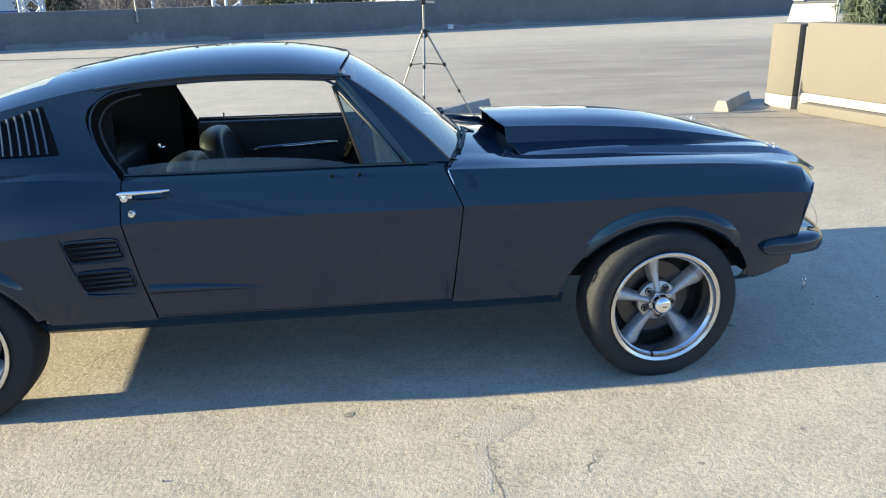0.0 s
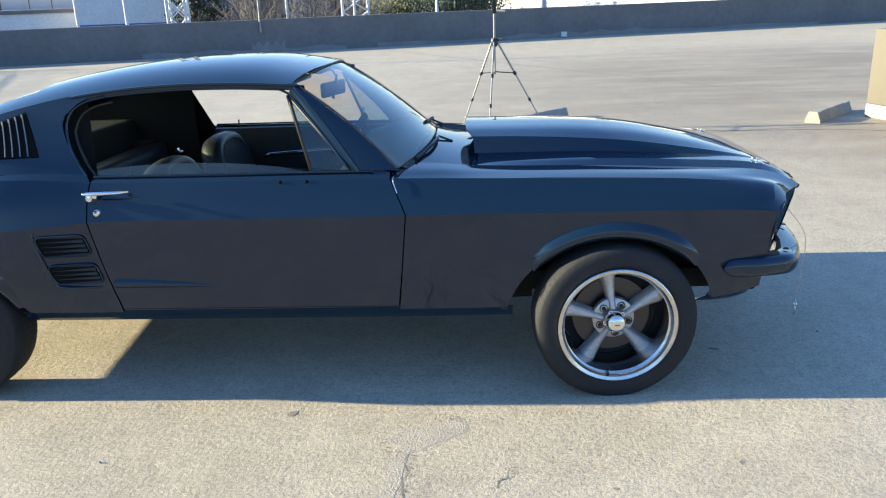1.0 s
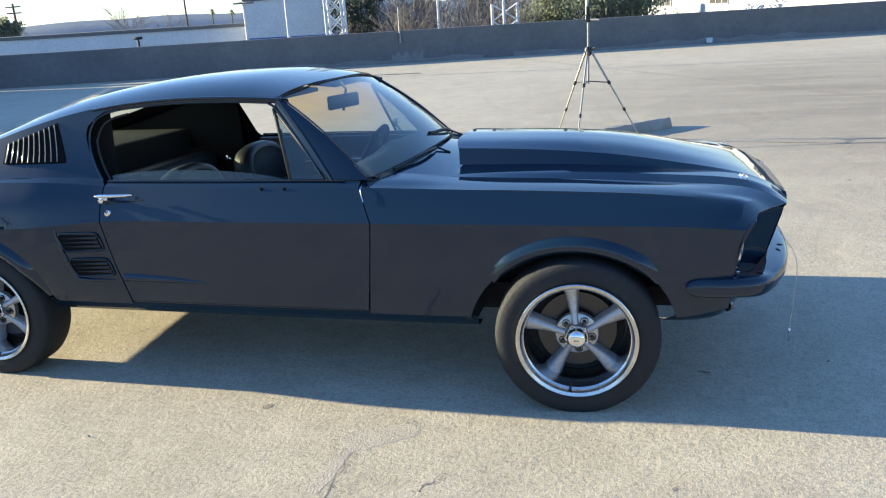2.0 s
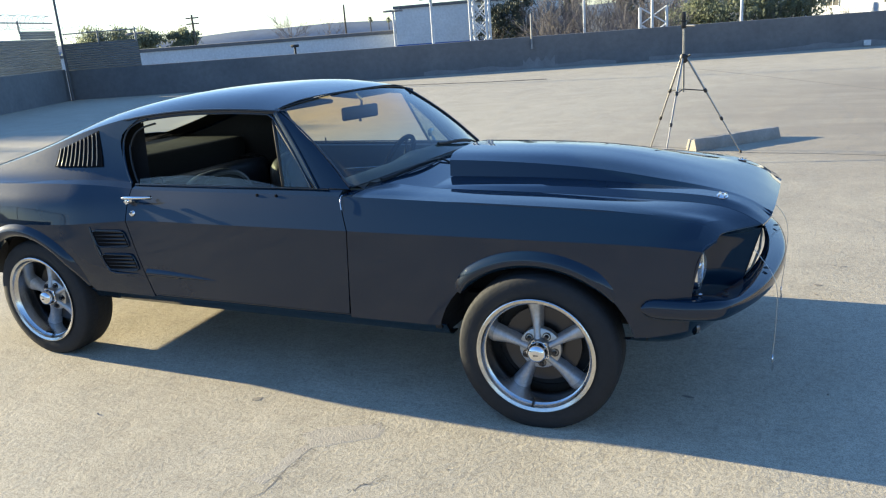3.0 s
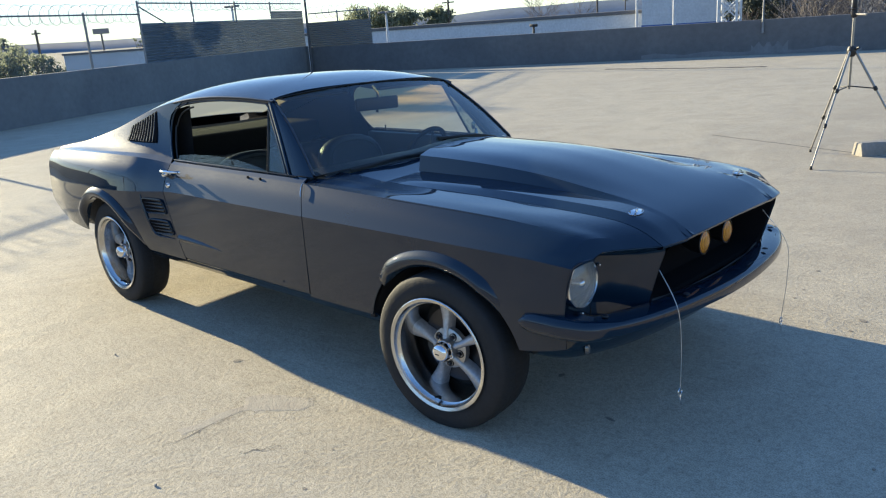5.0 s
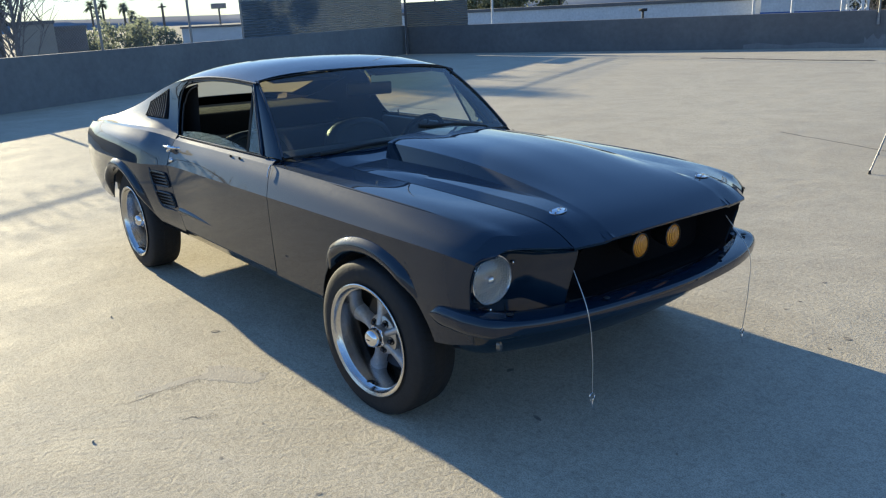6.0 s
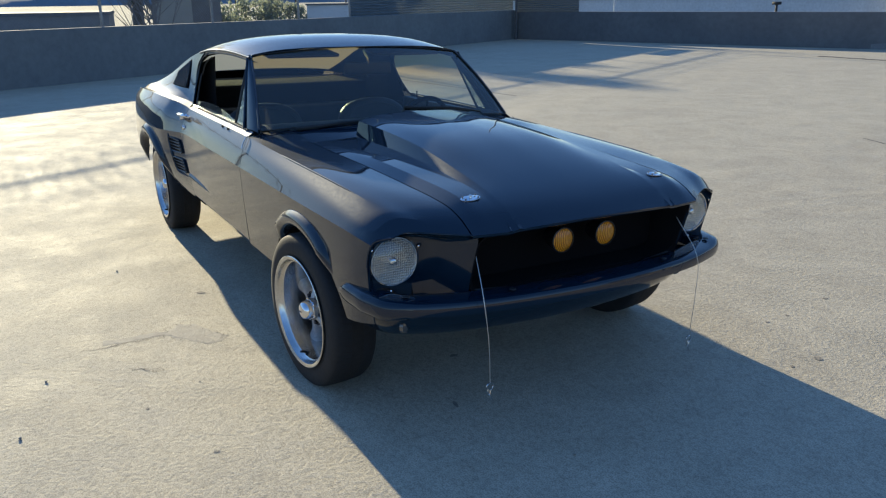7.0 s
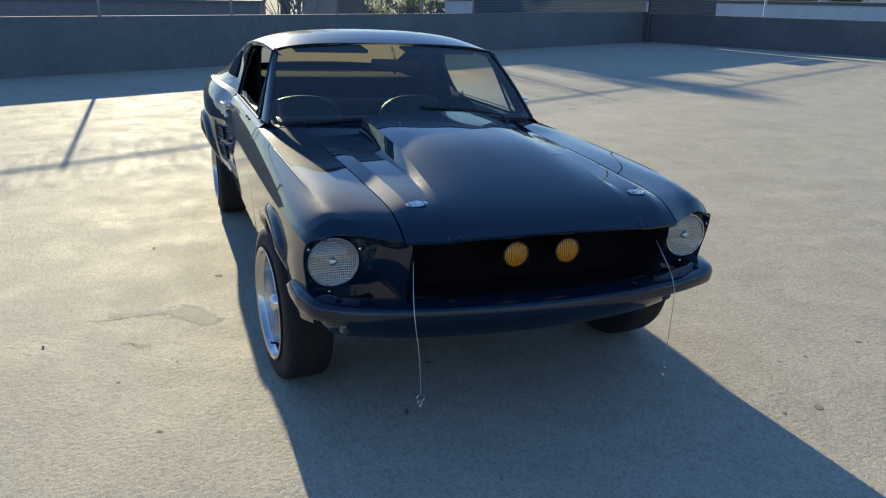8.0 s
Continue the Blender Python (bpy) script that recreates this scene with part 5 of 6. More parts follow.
TRIPOD_FEET = ((-.78, 5.62), (-.47, 4.72), (.21, 5.43))
tripod()


def wheel_stop(a, b, label):
    """A precast wheel stop from a to b."""
    d = Vector((b[0] - a[0], b[1] - a[1], 0))
    t = thing("wheel_stop", label, "wheel stop", "wheel stops", at=(a[0], a[1], 0), turn=math.degrees(math.atan2(d.y, d.x)))
    L = d.length
    bm = bmesh.new()
    prof = [(-.088, 0), (-.087, .03), (-.056, .120), (-.047, .130), (.047, .130), (.056, .120), (.087, .03), (.088, 0)]
    xs = [0, .012] + [L * k / 14 for k in range(1, 14)] + [L - .012, L]
    rows = []
    for i, x in enumerate(xs):
        k = .96 if i in (0, len(xs) - 1) else 1
        rows.append([Vector((x, y * k + random.uniform(-.002, .002), z * k - (random.choice((0, 0, 0, .008)) if z > .11 else 0))) for y, z in prof])
    sheet(bm, rows)
    for r in (rows[0], rows[-1]):
        bm.faces.new([bm.verts.new(p) for p in r])
    bmesh.ops.remove_doubles(bm, verts=bm.verts, dist=1e-5)
    bmesh.ops.recalc_face_normals(bm, faces=bm.faces)
    part("block", bm, M_STOP, t, smooth=25)
    for x in (.35, L - .35):
        bm = bmesh.new()
        lathe(bm, [(0, .004), (.014, .003), (.016, 0)], 12, Matrix.Translation((x, 0, .129)) @ pose(0, 0, 0, 90, 0, 0))
        part("anchor_pin", bm, M_STEEL, t)
    return t


wheel_stop((-.32, 5.57), (.50, 6.48), "weathered concrete wheel stop beside the tripod")
wheel_stop((3.24, 5.51), (3.95, 6.34), "chipped pale concrete wheel stop near the planter wall")

KERB_DIR = Vector((.30, -.954, 0))
K0 = Vector((4.0, 5.87, 0))


def planter():
    a = math.degrees(math.atan2(KERB_DIR.y, KERB_DIR.x))
    m = pose(*K0, 0, 0, a)
    t = tagged(new("planter_wall"), "tan stucco planter wall with white painted base", "wall", kind="structure")
    bm = bmesh.new()
    soft_box(bm, (0, -.02, .16), (.42, .32, 1.005), .012, 2, m)
    part("pier", bm, M_TAN, t, smooth=40)
    bm = bmesh.new()
    soft_box(bm, (0, -.024, 0), (.42, .32, .157), .008, 2, m)
    part("pier_base", bm, M_CREAM, t, "white painted base", smooth=40)
    bm = bmesh.new()
    box(bm, (.424, .06, 0), (.50, .30, .98), m)
    part("joint", bm, M_PARAPET, t)
    bm = bmesh.new()
    soft_box(bm, (.504, .0, .22), (9.0, .26, 1.03), .012, 2, m)
    part("wall", bm, M_TAN, t, smooth=40)
    bm = bmesh.new()
    soft_box(bm, (.504, -.004, .12), (9.0, .26, .217), .006, 2, m)
    part("white_band", bm, M_CREAM, t, "white painted band", smooth=40)
    bm = bmesh.new()
    soft_box(bm, (.504, -.004, 0), (.655, .26, .118), .006, 2, m)
    part("white_foot", bm, M_CREAM, t, "white painted base", smooth=40)
    bm = bmesh.new()
    soft_box(bm, (.66, -.16, 0), (9.0, -.006, .12), .015, 2, m)
    part("kerb", bm, M_TAN, t, "low tan kerb", smooth=40)


planter()

# unseen plain parapet, added to close the open side and darken the reflected horizon
bm = bmesh.new()
soft_box(bm, (-24, -31.25, 0), (44, -31, 1.1), .02, 2)
tagged(part("wall_near", bm, M_PARAPET, None, smooth=40), "unseen plain grey parapet added to close the open deck", "wall", kind="structure")

# ---- fence and wire on the rear parapet ----
def fence(name, origin, d, off, posts, z0s, zt, label, reach, wire=.004, pitch=.15, mesh=False):
    t = thing(name, label, "fence", kind="structure")
    for s, z0 in zip(posts, z0s):
        bm = bmesh.new()
        tube(bm, [along(origin, d, s, z0, off), along(origin, d, s, zt + .06, off)], .03, 10)
        part("post", bm, M_GALV, t, smooth=50)
    bm = bmesh.new()
    tube(bm, [along(origin, d, reach[0], zt, off), along(origin, d, reach[1], zt, off)], .02, 8)
    part("top_rail", bm, M_GALV, t, smooth=50)
    bm = bmesh.new()
    n = int((reach[1] - reach[0]) / pitch * 14)
    pts = []
    for k in range(n):
        s = reach[0] + (reach[1] - reach[0]) * k / n
        a = 2 * math.pi * k / 14
        r = .22 + .02 * math.sin(k * .37)
        pts.append(along(origin, d, s + .08 * math.sin(a * .5), zt + .02 + r * math.sin(a), off + r * math.cos(a)))
    tube(bm, pts, wire, 4)
    part("razor_wire", bm, M_RAZOR, t, "coiled razor wire", kind="stuff")
    if mesh:
        bm = bmesh.new()
        z0, z1 = 1.06, zt - .02
        for k in range(int((reach[1] - reach[0] - (z1 - z0)) / .07)):
            s = reach[0] + .07 * k
            tube(bm, [along(origin, d, s, z0, off), along(origin, d, s + z1 - z0, z1, off)], .0018, 3)
            tube(bm, [along(origin, d, s + z1 - z0, z0, off - .004), along(origin, d, s, z1, off - .004)], .0018, 3)
        part("chain_link", bm, M_GALV, t, "diamond wire mesh", kind="stuff")
    return t


fence("wire_fence", CORNER, REAR_DIR, -.09, [2.42, 4.68, 7.02, 9.45], [2.25, 2.0, 2.0, .9], 2.58, "galvanised fence with razor wire over the screen", (.1, 9.45), .004, .13)
LOW_POSTS = [11.5 + 2.85 * k for k in range(8)]
fence("wire_fence", CORNER, REAR_DIR, -.09, LOW_POSTS, [.9] * 8, 2.30, "galvanised chain-link fence with coiled razor wire", (9.49, 32.0), .004, mesh=True)
fence("wire_fence", CORNER, FAR_DIR, .09, [1.35, 2.7], [1.8, 1.8], 2.2, "short fence with razor wire over screen", (.1, 2.75))
bm = bmesh.new()
tube(bm, [along(CORNER, REAR_DIR, 9.43, 2.48, -.06), along(CORNER, REAR_DIR, 8.4, 2.06, -.06)], .02, 8)
tagged(part("fence_brace", bm, M_GALV, None, smooth=50), "slanted steel brace on the fence", "brace", kind="structure")
bm = bmesh.new()
tube(bm, [along(CORNER, REAR_DIR, .25, 0, .18), along(CORNER, REAR_DIR, .25, 9.5, .18)], [.045, .03], 12)
tagged(part("lamp_mast", bm, M_MAST, None, smooth=50), "tall thin steel mast at the wall corner", "pole")

# patched paint along the foot of the far wall, pipe on it
bm = bmesh.new()
for s0, s1, h in ((12.4, 18.5, .14), (15.6, 16.6, .30), (19.5, 36.0, .12), (24.0, 29.0, .17)):
    n = 14
    rows = [[along(CORNER, FAR_DIR, s0 + (s1 - s0) * i / n, z * h * (1 + .3 * math.sin(i * 1.7 + s0)) if z else .0, -.004 - .0007 * s0 / 12) for i in range(n + 1)] for z in (0, 1)]
    sheet(bm, rows)
tagged(part("paint_patch", bm, M_PATCH, None), "pale repainted patches low on the parapet", "paint", kind="structure")
bm = bmesh.new()
tube(bm, [along(CORNER, FAR_DIR, 15.9, .62, -.05), along(CORNER, FAR_DIR, 15.9, .9, -.05), along(CORNER, FAR_DIR, 15.9, 1.7, -.05)], [.05, .03, .02], 8)
tagged(part("wall_pipe", bm, M_GALV, None, smooth=50), "short dark pipe fixed to the parapet", "pipe")


bm = bmesh.new()
soft_box(bm, (-.10, -.07, 0), (.10, -.002, .16), .015, 2, Matrix.Translation(along(CORNER, FAR_DIR, 25.87, .03)) @ pose(0, 0, 0, 0, 0, TURN_FAR))
tagged(part("drain_cover", bm, M_WHITE, None, smooth=40), "small white drain cover low on the parapet", "drain")


# ---- marks on the concrete ----
def strip(bm, pts, w, z=.004, wob=.0):
    """A narrow uneven band along points on the deck."""
    rows = [[], []]
    for i in range(len(pts) - 1):
        a, b = Vector((*pts[i], 0)), Vector((*pts[i + 1], 0))
        n = max(2, int((b - a).length / (.06 if wob else .5)))
        d = (b - a).normalized()
        nn = Vector((-d.y, d.x, 0))
        for k in range(n + (i == len(pts) - 2)):
            p = a.lerp(b, k / n) + nn * noise.noise(Vector((a.x * 3 + k * .31 + i, a.y, 0))) * wob
            ww = w * (.6 + .8 * abs(noise.noise(Vector((k * .7, i * 3.1, a.x))))) * (max(.30, min(1, .6 + 1.9 * noise.noise(Vector((k * .33, i * 1.7 + 5, a.y))))) if w < .006 else 1)
            rows[0].append(p + nn * ww + Vector((0, 0, z)))
            rows[1].append(p - nn * ww + Vector((0, 0, z)))
    sheet(bm, rows)


for nm, pts, w, wob, mt, lb in (
        ("crack", [(-.835, -1.60), (-.792, -1.499), (-.783, -1.40), (-.783, -1.33), (-.778, -1.25)], .0042, .05, "crack", "thin ragged crack in the concrete"),
        ("crack", [(-.485, -1.45), (-.46, -1.42), (-.43, -1.375), (-.40, -1.335)], .0055, .05, "crack", "short chipped crack in the concrete"),
        ("tar_seam", [(-2.2, 6.4), (.4, 5.42), (1.0, 5.38), (2.18, 5.156), (3.22, 5.09), (6, 4.2), (9, 3.3)], .012, .015, "dark", "narrow dark tar seam across the deck"),
        ("tar_seam", [(-3.4, 20.4), (2.8, 9.9), (4.0, 7.9)], .03, .02, "crack", "faded dark tar seam across the deck"),
        ("tar_seam", [(-9.9, 16.5), (-6.8, 16.4), (-5.5, 16.6)], .13, .06, "dark", "dark wet seam near the far wall"),
        ("tar_seam", [(-11.2, 5.34), (-9.0, 5.52), (-7.6, 5.6)], .02, .02, "dark", "narrow dark tar seam on the concrete"),
        ("painted_line", [(-17.0, 17.1), (-13, 18.3), (-7, 20.2)], .07, .0, "pale", "worn pale line along the far wall")):
    bm = bmesh.new()
    strip(bm, pts, w, .0009 if w < .05 else .004, wob)
    tagged(part(nm, bm, {"dark": M_TAR, "crack": M_CRACK, "pale": M_STOP}[mt], None), lb, "ground mark", kind="structure")

bm = bmesh.new()
rim = [(-.90, -1.16), (-.80, -1.25), (-.70, -1.19), (-.575, -1.09), (-.585, -1.03), (-.63, -.99), (-.72, -1.04), (-.84, -1.09)]
pts = []
for i in range(len(rim)):
    a, b = Vector((*rim[i], 0)), Vector((*rim[(i + 1) % len(rim)], 0))
    for k in range(6):
        p = a.lerp(b, k / 6)
        pts.append(p + Vector((noise.noise(p * 30), noise.noise(p * 30 + Vector((7, 3, 1))), 0)) * .012)
bot, topv = [bm.verts.new(p + Vector((0, 0, .0005))) for p in pts], [bm.verts.new(p + (Vector((-.73, -1.11, 0)) - p) * .10 + Vector((0, 0, .0013))) for p in pts]
for k in range(len(pts)):
    bm.faces.new((bot[k], bot[(k + 1) % len(pts)], topv[(k + 1) % len(pts)], topv[k]))
bm.faces.new(topv)
tagged(part("mortar_patch", bm, M_PATCHC, None), "thin grey mortar patch smeared on the concrete", "patch", kind="structure")


# mortar smeared on from the patch along the crack
bm = bmesh.new()
strip(bm, [(-.80, -1.235), (-.825, -1.32), (-.83, -1.42), (-.845, -1.52)], .034, .0007, .02)
tagged(part("mortar_smear", bm, M_PATCHC, None), "thin grey mortar smear beside the crack", "patch", kind="structure")


def chips(line, n, spread_by, seed, label):
    """Small broken pits scattered along a line on the deck."""
    rnd = random.Random(seed)
    bm = bmesh.new()
    p = [(i, *q) for i, q in enumerate(line)]
    for _ in range(n):
        x, y = curve(p, rnd.uniform(0, len(line) - 1))
        c = Vector((x + rnd.gauss(0, spread_by), y + rnd.gauss(0, spread_by), .0022))
        r, turn = rnd.uniform(.0015, .0042), rnd.uniform(0, 6.3)
        bm.faces.new([bm.verts.new(c + Vector((math.cos(turn) * math.cos(a) * r * 1.7 - math.sin(turn) * math.sin(a) * r * .6, math.sin(turn) * math.cos(a) * r * 1.7 + math.cos(turn) * math.sin(a) * r * .6, 0)) * rnd.uniform(.6, 1.3)) for a in (0, 1.3, 2.4, 3.6, 4.9)])
    tagged(part("chipped_edge", bm, M_PIT, None), label, "ground mark", kind="structure")


chips([(-.89, -1.17), (-.84, -1.12), (-.74, -1.06), (-.64, -1.00), (-.60, -1.03)], 30, .009, 3, "dark chipped upper edge of the mortar patch")
chips([(-.89, -1.17), (-.86, -1.225), (-.80, -1.25), (-.70, -1.20)], 18, .008, 4, "dark chipped lower edge of the mortar patch")
chips([(-.79, -1.49), (-.783, -1.40), (-.778, -1.25)], 26, .007, 5, "dark pits along the crack")
chips([(-.49, -1.455), (-.44, -1.39), (-.39, -1.325)], 24, .009, 6, "dark pits along the short crack")


def blot(name, x, y, rx, ry, turn, label, z=.0015, mt=None):
    bm = bmesh.new()
    pts = []
    for k in range(18):
        a = 2 * math.pi * k / 18
        r = 1 + .22 * noise.noise(Vector((math.cos(a) * 1.3 + x * 5, math.sin(a) * 1.3 + y * 5, 0)))
        pts.append(pose(x, y, 0, 0, 0, turn) @ Vector((rx * r * math.cos(a), ry * r * math.sin(a), z)))
    lo = [bm.verts.new(p - Vector((0, 0, z - .0005))) for p in pts]
    hi = [bm.verts.new(p) for p in pts]
    for k in range(18):
        bm.faces.new((lo[k], lo[(k + 1) % 18], hi[(k + 1) % 18], hi[k]))
    bm.faces.new(hi)
    return tagged(part(name, bm, mt or M_CRACK, None), label, "spot", "spots on the deck")


for x, y, rx, ry in ((-1.278, -.961, .025, .017), (.986, 1.145, .022, .016), (.978, .983, .012, .008), (.557, 1.806, .014, .010), (.606, 1.295, .010, .008), (.602, 1.446, .009, .007),
                     (.508, -.409, .026, .008), (1.12, 1.524, .018, .01), (1.07, 1.533, .012, .008), (.358, -1.304, .010, .007), (-.091, -1.456, .009, .007), (.127, -.189, .02, .012), (-.216, -1.223, .006, .005), (1.9, 3.4, .02, .015)):
    blot("dark_spot", x, y, rx, ry, random.uniform(0, 180), "small flat dark tar spot on the concrete")
for x, y in ((-.55, -1.78), (-1.9, -1.3), (.9, -1.5), (1.4, -.2), (-1.5, -2.1), (-.1, -1.9), (1.03, -.24)):
    bm = bmesh.new()
    bmesh.ops.create_icosphere(bm, subdivisions=1, radius=.006, matrix=Matrix.Translation((x, y, .004)))
    for v in bm.verts:
        v.co += Vector((random.uniform(-1, 1), random.uniform(-1, 1), random.uniform(-1, 1))) * .0015
    tagged(part("pebble", bm, M_STOP, None), "tiny pale pebble on the concrete", "pebble", "pebbles")

# ---- beyond the walls ----
def tree(x, y, z0, h, w, leaf, label, seed, bare=False, n=1400, size=.28):
    rnd = random.Random(seed)
    t = thing("tree", label, "tree", "trees beyond the walls", at=(x, y, z0))
    bm = bmesh.new()
    tops = []
    tube(bm, [(0, 0, 0), (rnd.uniform(-.1, .1), 0, h * .25), (rnd.uniform(-.3, .3), rnd.uniform(-.2, .2), h * .6), (rnd.uniform(-.4, .4), 0, h * .9)], [(.018 if bare else .03) * h, (.012 if bare else .022) * h, (.006 if bare else .014) * h, h * .002], 7)
    for k in range(30 if bare else 9):
        a, z = rnd.uniform(0, 6.28), h * rnd.uniform(.25, .7)
        e = Vector((math.cos(a) * w * rnd.uniform(.5, 1), math.sin(a) * w * rnd.uniform(.5, 1), min(h, z + h * rnd.uniform(.12, .35))))
        mid_ = Vector((e.x * .45, e.y * .45, z + (e.z - z) * .35))
        tube(bm, [(0, 0, z), mid_, e], [h * (.004 if bare else .010), h * (.0025 if bare else .007), h * .0012], 5)
        tops.append(e)
        for q in range(8 if bare else 2):
            e2 = e + Vector((rnd.uniform(-1, 1), rnd.uniform(-1, 1), rnd.uniform(.1, 1))) * h * .14
            tube(bm, [mid_.lerp(e, rnd.uniform(.3, 1)), e2], [h * (.0018 if bare else .004), h * .0009], 4)
            tops.append(e2)
    part("trunk", bm, M_TWIG if bare else M_BARK, t, smooth=60)
    if bare:
        return t
    bm = bmesh.new()
    for k in range(n):
        c = rnd.choice(tops) if rnd.random() < .75 else Vector((rnd.gauss(0, w * .4), rnd.gauss(0, w * .4), h * rnd.uniform(.45, .95)))
        p = c + Vector((rnd.gauss(0, 1), rnd.gauss(0, 1), rnd.gauss(0, .7))) * w * .24
        if p.z < h * .2:
            continue
        m = Matrix.Translation(p) @ Euler((rnd.uniform(0, 6), rnd.uniform(0, 6), rnd.uniform(0, 6))).to_matrix().to_4x4()
        s = size * rnd.uniform(.5, 1.2)
        poly(bm, [m @ Vector(q) for q in ((-s, -s * .4, 0), (0, -s * .5, .1 * s), (s, 0, 0), (0, s * .5, .1 * s))])
    part("crown", bm, leaf, t, kind="stuff")
    return t


def palm(x, y, z0, h, seed):
    rnd = random.Random(seed)
    t = thing("palm_tree", "tall thin fan palm far beyond the wall", "palm tree", "palms", at=(x, y, z0))
    bm = bmesh.new()
    tube(bm, [(0, 0, 0), (.1, 0, h * .5), (.25, 0, h)], [.22, .15, .13], 8)
    part("trunk", bm, M_BARK, t, smooth=60)
    bm = bmesh.new()
    for k in range(60):
        a, e = rnd.uniform(0, 6.28), rnd.uniform(-.9, 1.2)
        d = Vector((math.cos(a) * math.cos(e), math.sin(a) * math.cos(e), math.sin(e)))
        s = d.cross(Vector((0, 0, 1))).normalized()
        o, L = Vector((.25, 0, h)), rnd.uniform(.7, 1.2)
        poly(bm, [o, o + d * L * .6 + s * .14, o + d * L + Vector((0, 0, -.3)), o + d * L * .6 - s * .14])
    part("crown", bm, M_HAZED_LEAF, t, kind="stuff")


def bush(x, y, z0, r, h, seed, label, leaf, n=1500, size=.05):
    rnd = random.Random(seed)
    t = thing("shrub", label, "shrub", "shrubs", at=(x, y, z0))
    bm = bmesh.new()
    tops = []
    for k in range(22):
        a = rnd.uniform(0, 6.28)
        e = Vector((math.cos(a) * r * rnd.uniform(.2, 1), math.sin(a) * r * rnd.uniform(.2, 1), h * rnd.uniform(.5, 1)))
        tube(bm, [(0, 0, 0), e * .5 + Vector((0, 0, .1 * h)), e], [.02 * h, .012 * h, .004 * h], 5)
        tops.append(e)
    part("stems", bm, M_BARK, t, smooth=60)
    bm = bmesh.new()
    for k in range(n):
        p = rnd.choice(tops) * rnd.uniform(.45, 1.08) + Vector((rnd.gauss(0, 1), rnd.gauss(0, 1), rnd.gauss(0, 1))) * r * .16
        m = Matrix.Translation(p) @ Euler((rnd.uniform(0, 6), rnd.uniform(0, 6), rnd.uniform(0, 6))).to_matrix().to_4x4()
        s = size * rnd.uniform(.5, 1.2)
        poly(bm, [m @ Vector(q) for q in ((-s, 0, 0), (-s * .2, -s * .17, .1 * s), (s, 0, 0), (-s * .2, s * .17, .1 * s))])
    part("leaves", bm, leaf, t, kind="stuff")


def building(name, x, y, turn, L, D, z1, label, wall=None, stripe=None, windows=0, roof_lip=.25, z0=-6):
    t = thing(name, label, "building", at=(x, y, 0), turn=turn)
    bm = bmesh.new()
    box(bm, (0, 0, z0), (L, D, z1))
    bmesh.ops.recalc_face_normals(bm, faces=bm.faces)
    part("wall", bm, wall or M_WHITE, t)
    bm = bmesh.new()
    box(bm, (-.1, -.1, z1 + .004), (L + .1, D + .1, z1 + roof_lip))
    bmesh.ops.recalc_face_normals(bm, faces=bm.faces)
    part("roof", bm, M_PARAPET, t, "grey roof edge")
    if stripe:
        bm = bmesh.new()
        box(bm, (-.02, -.03, stripe[0]), (L + .02, -.004, stripe[1]))
        part("blue_band", bm, M_BLUE, t, "blue painted band")
    for k in range(windows):
        wx = L * (k + .6) / (windows + .2)
        w = new("window")
        w.parent = t
        bm = bmesh.new()
        box(bm, (wx - .8, -.03, z1 - 2.6), (wx + .8, -.004, z1 - .9))
        part("pane", bm, M_DARK, w)
        bm = bmesh.new()
        for q in range(4):
            box(bm, (wx - .82 + .53 * q, -.06, z1 - 2.62), (wx - .77 + .53 * q, -.032, z1 - .88))
        for q in range(3):
            box(bm, (wx - .82, -.064, z1 - 2.64 + .85 * q), (wx + .82, -.034, z1 - 2.58 + .85 * q))
        part("window_frame", bm, M_WHITE, w)
    return t


def ang(a, b):
    return math.degrees(math.atan2(b[1] - a[1], b[0] - a[0]))


building("warehouse", -95, 46, ang((-60, 55.5), (-34.8, 62.4)), 64, 30, 1.15, "long low white warehouse with grey flat roof", roof_lip=.3)
building("warehouse", -33.2, 60.2, ang((-33, 60), (-23.5, 60.6)), 10.5, 20, 3.2, "white windowless hall with a blue band", stripe=(-.4, .15))
building("office_building", -1.0, 66.5, -40, 22, 14, 3.4, "white building with gridded windows", windows=4)
building("warehouse", -53.4, 19.4, ang((-53.4, 19.5), (-51.6, 23.8)), 7.5, 8, 1.15, "low pale blue-white shed behind the fence", roof_lip=.12)
building("office_building", -66.1, 11.2, ang((-66, 11.5), (-65.5, 14.3)), 2.9, 6, 1.95, "small tan flat-roofed building in haze", wall=M_CREAM)
building("warehouse", -69.6, 14.4, ang((-69.6, 14.4), (-69.9, 17.2)), 3.2, 6, 1.5, "low grey flat-roofed building in haze", wall=M_PARAPET)
building("office_building", -92.6, 28.9, ang((-92.6, 28.9), (-92.2, 30.1)), 1.5, 5, 2.1, "narrow grey block in haze", wall=M_PARAPET)
building("warehouse", -70, -14, 80, 22, 12, .6, "low pale flat-roofed shed in haze", wall=M_PATCH)


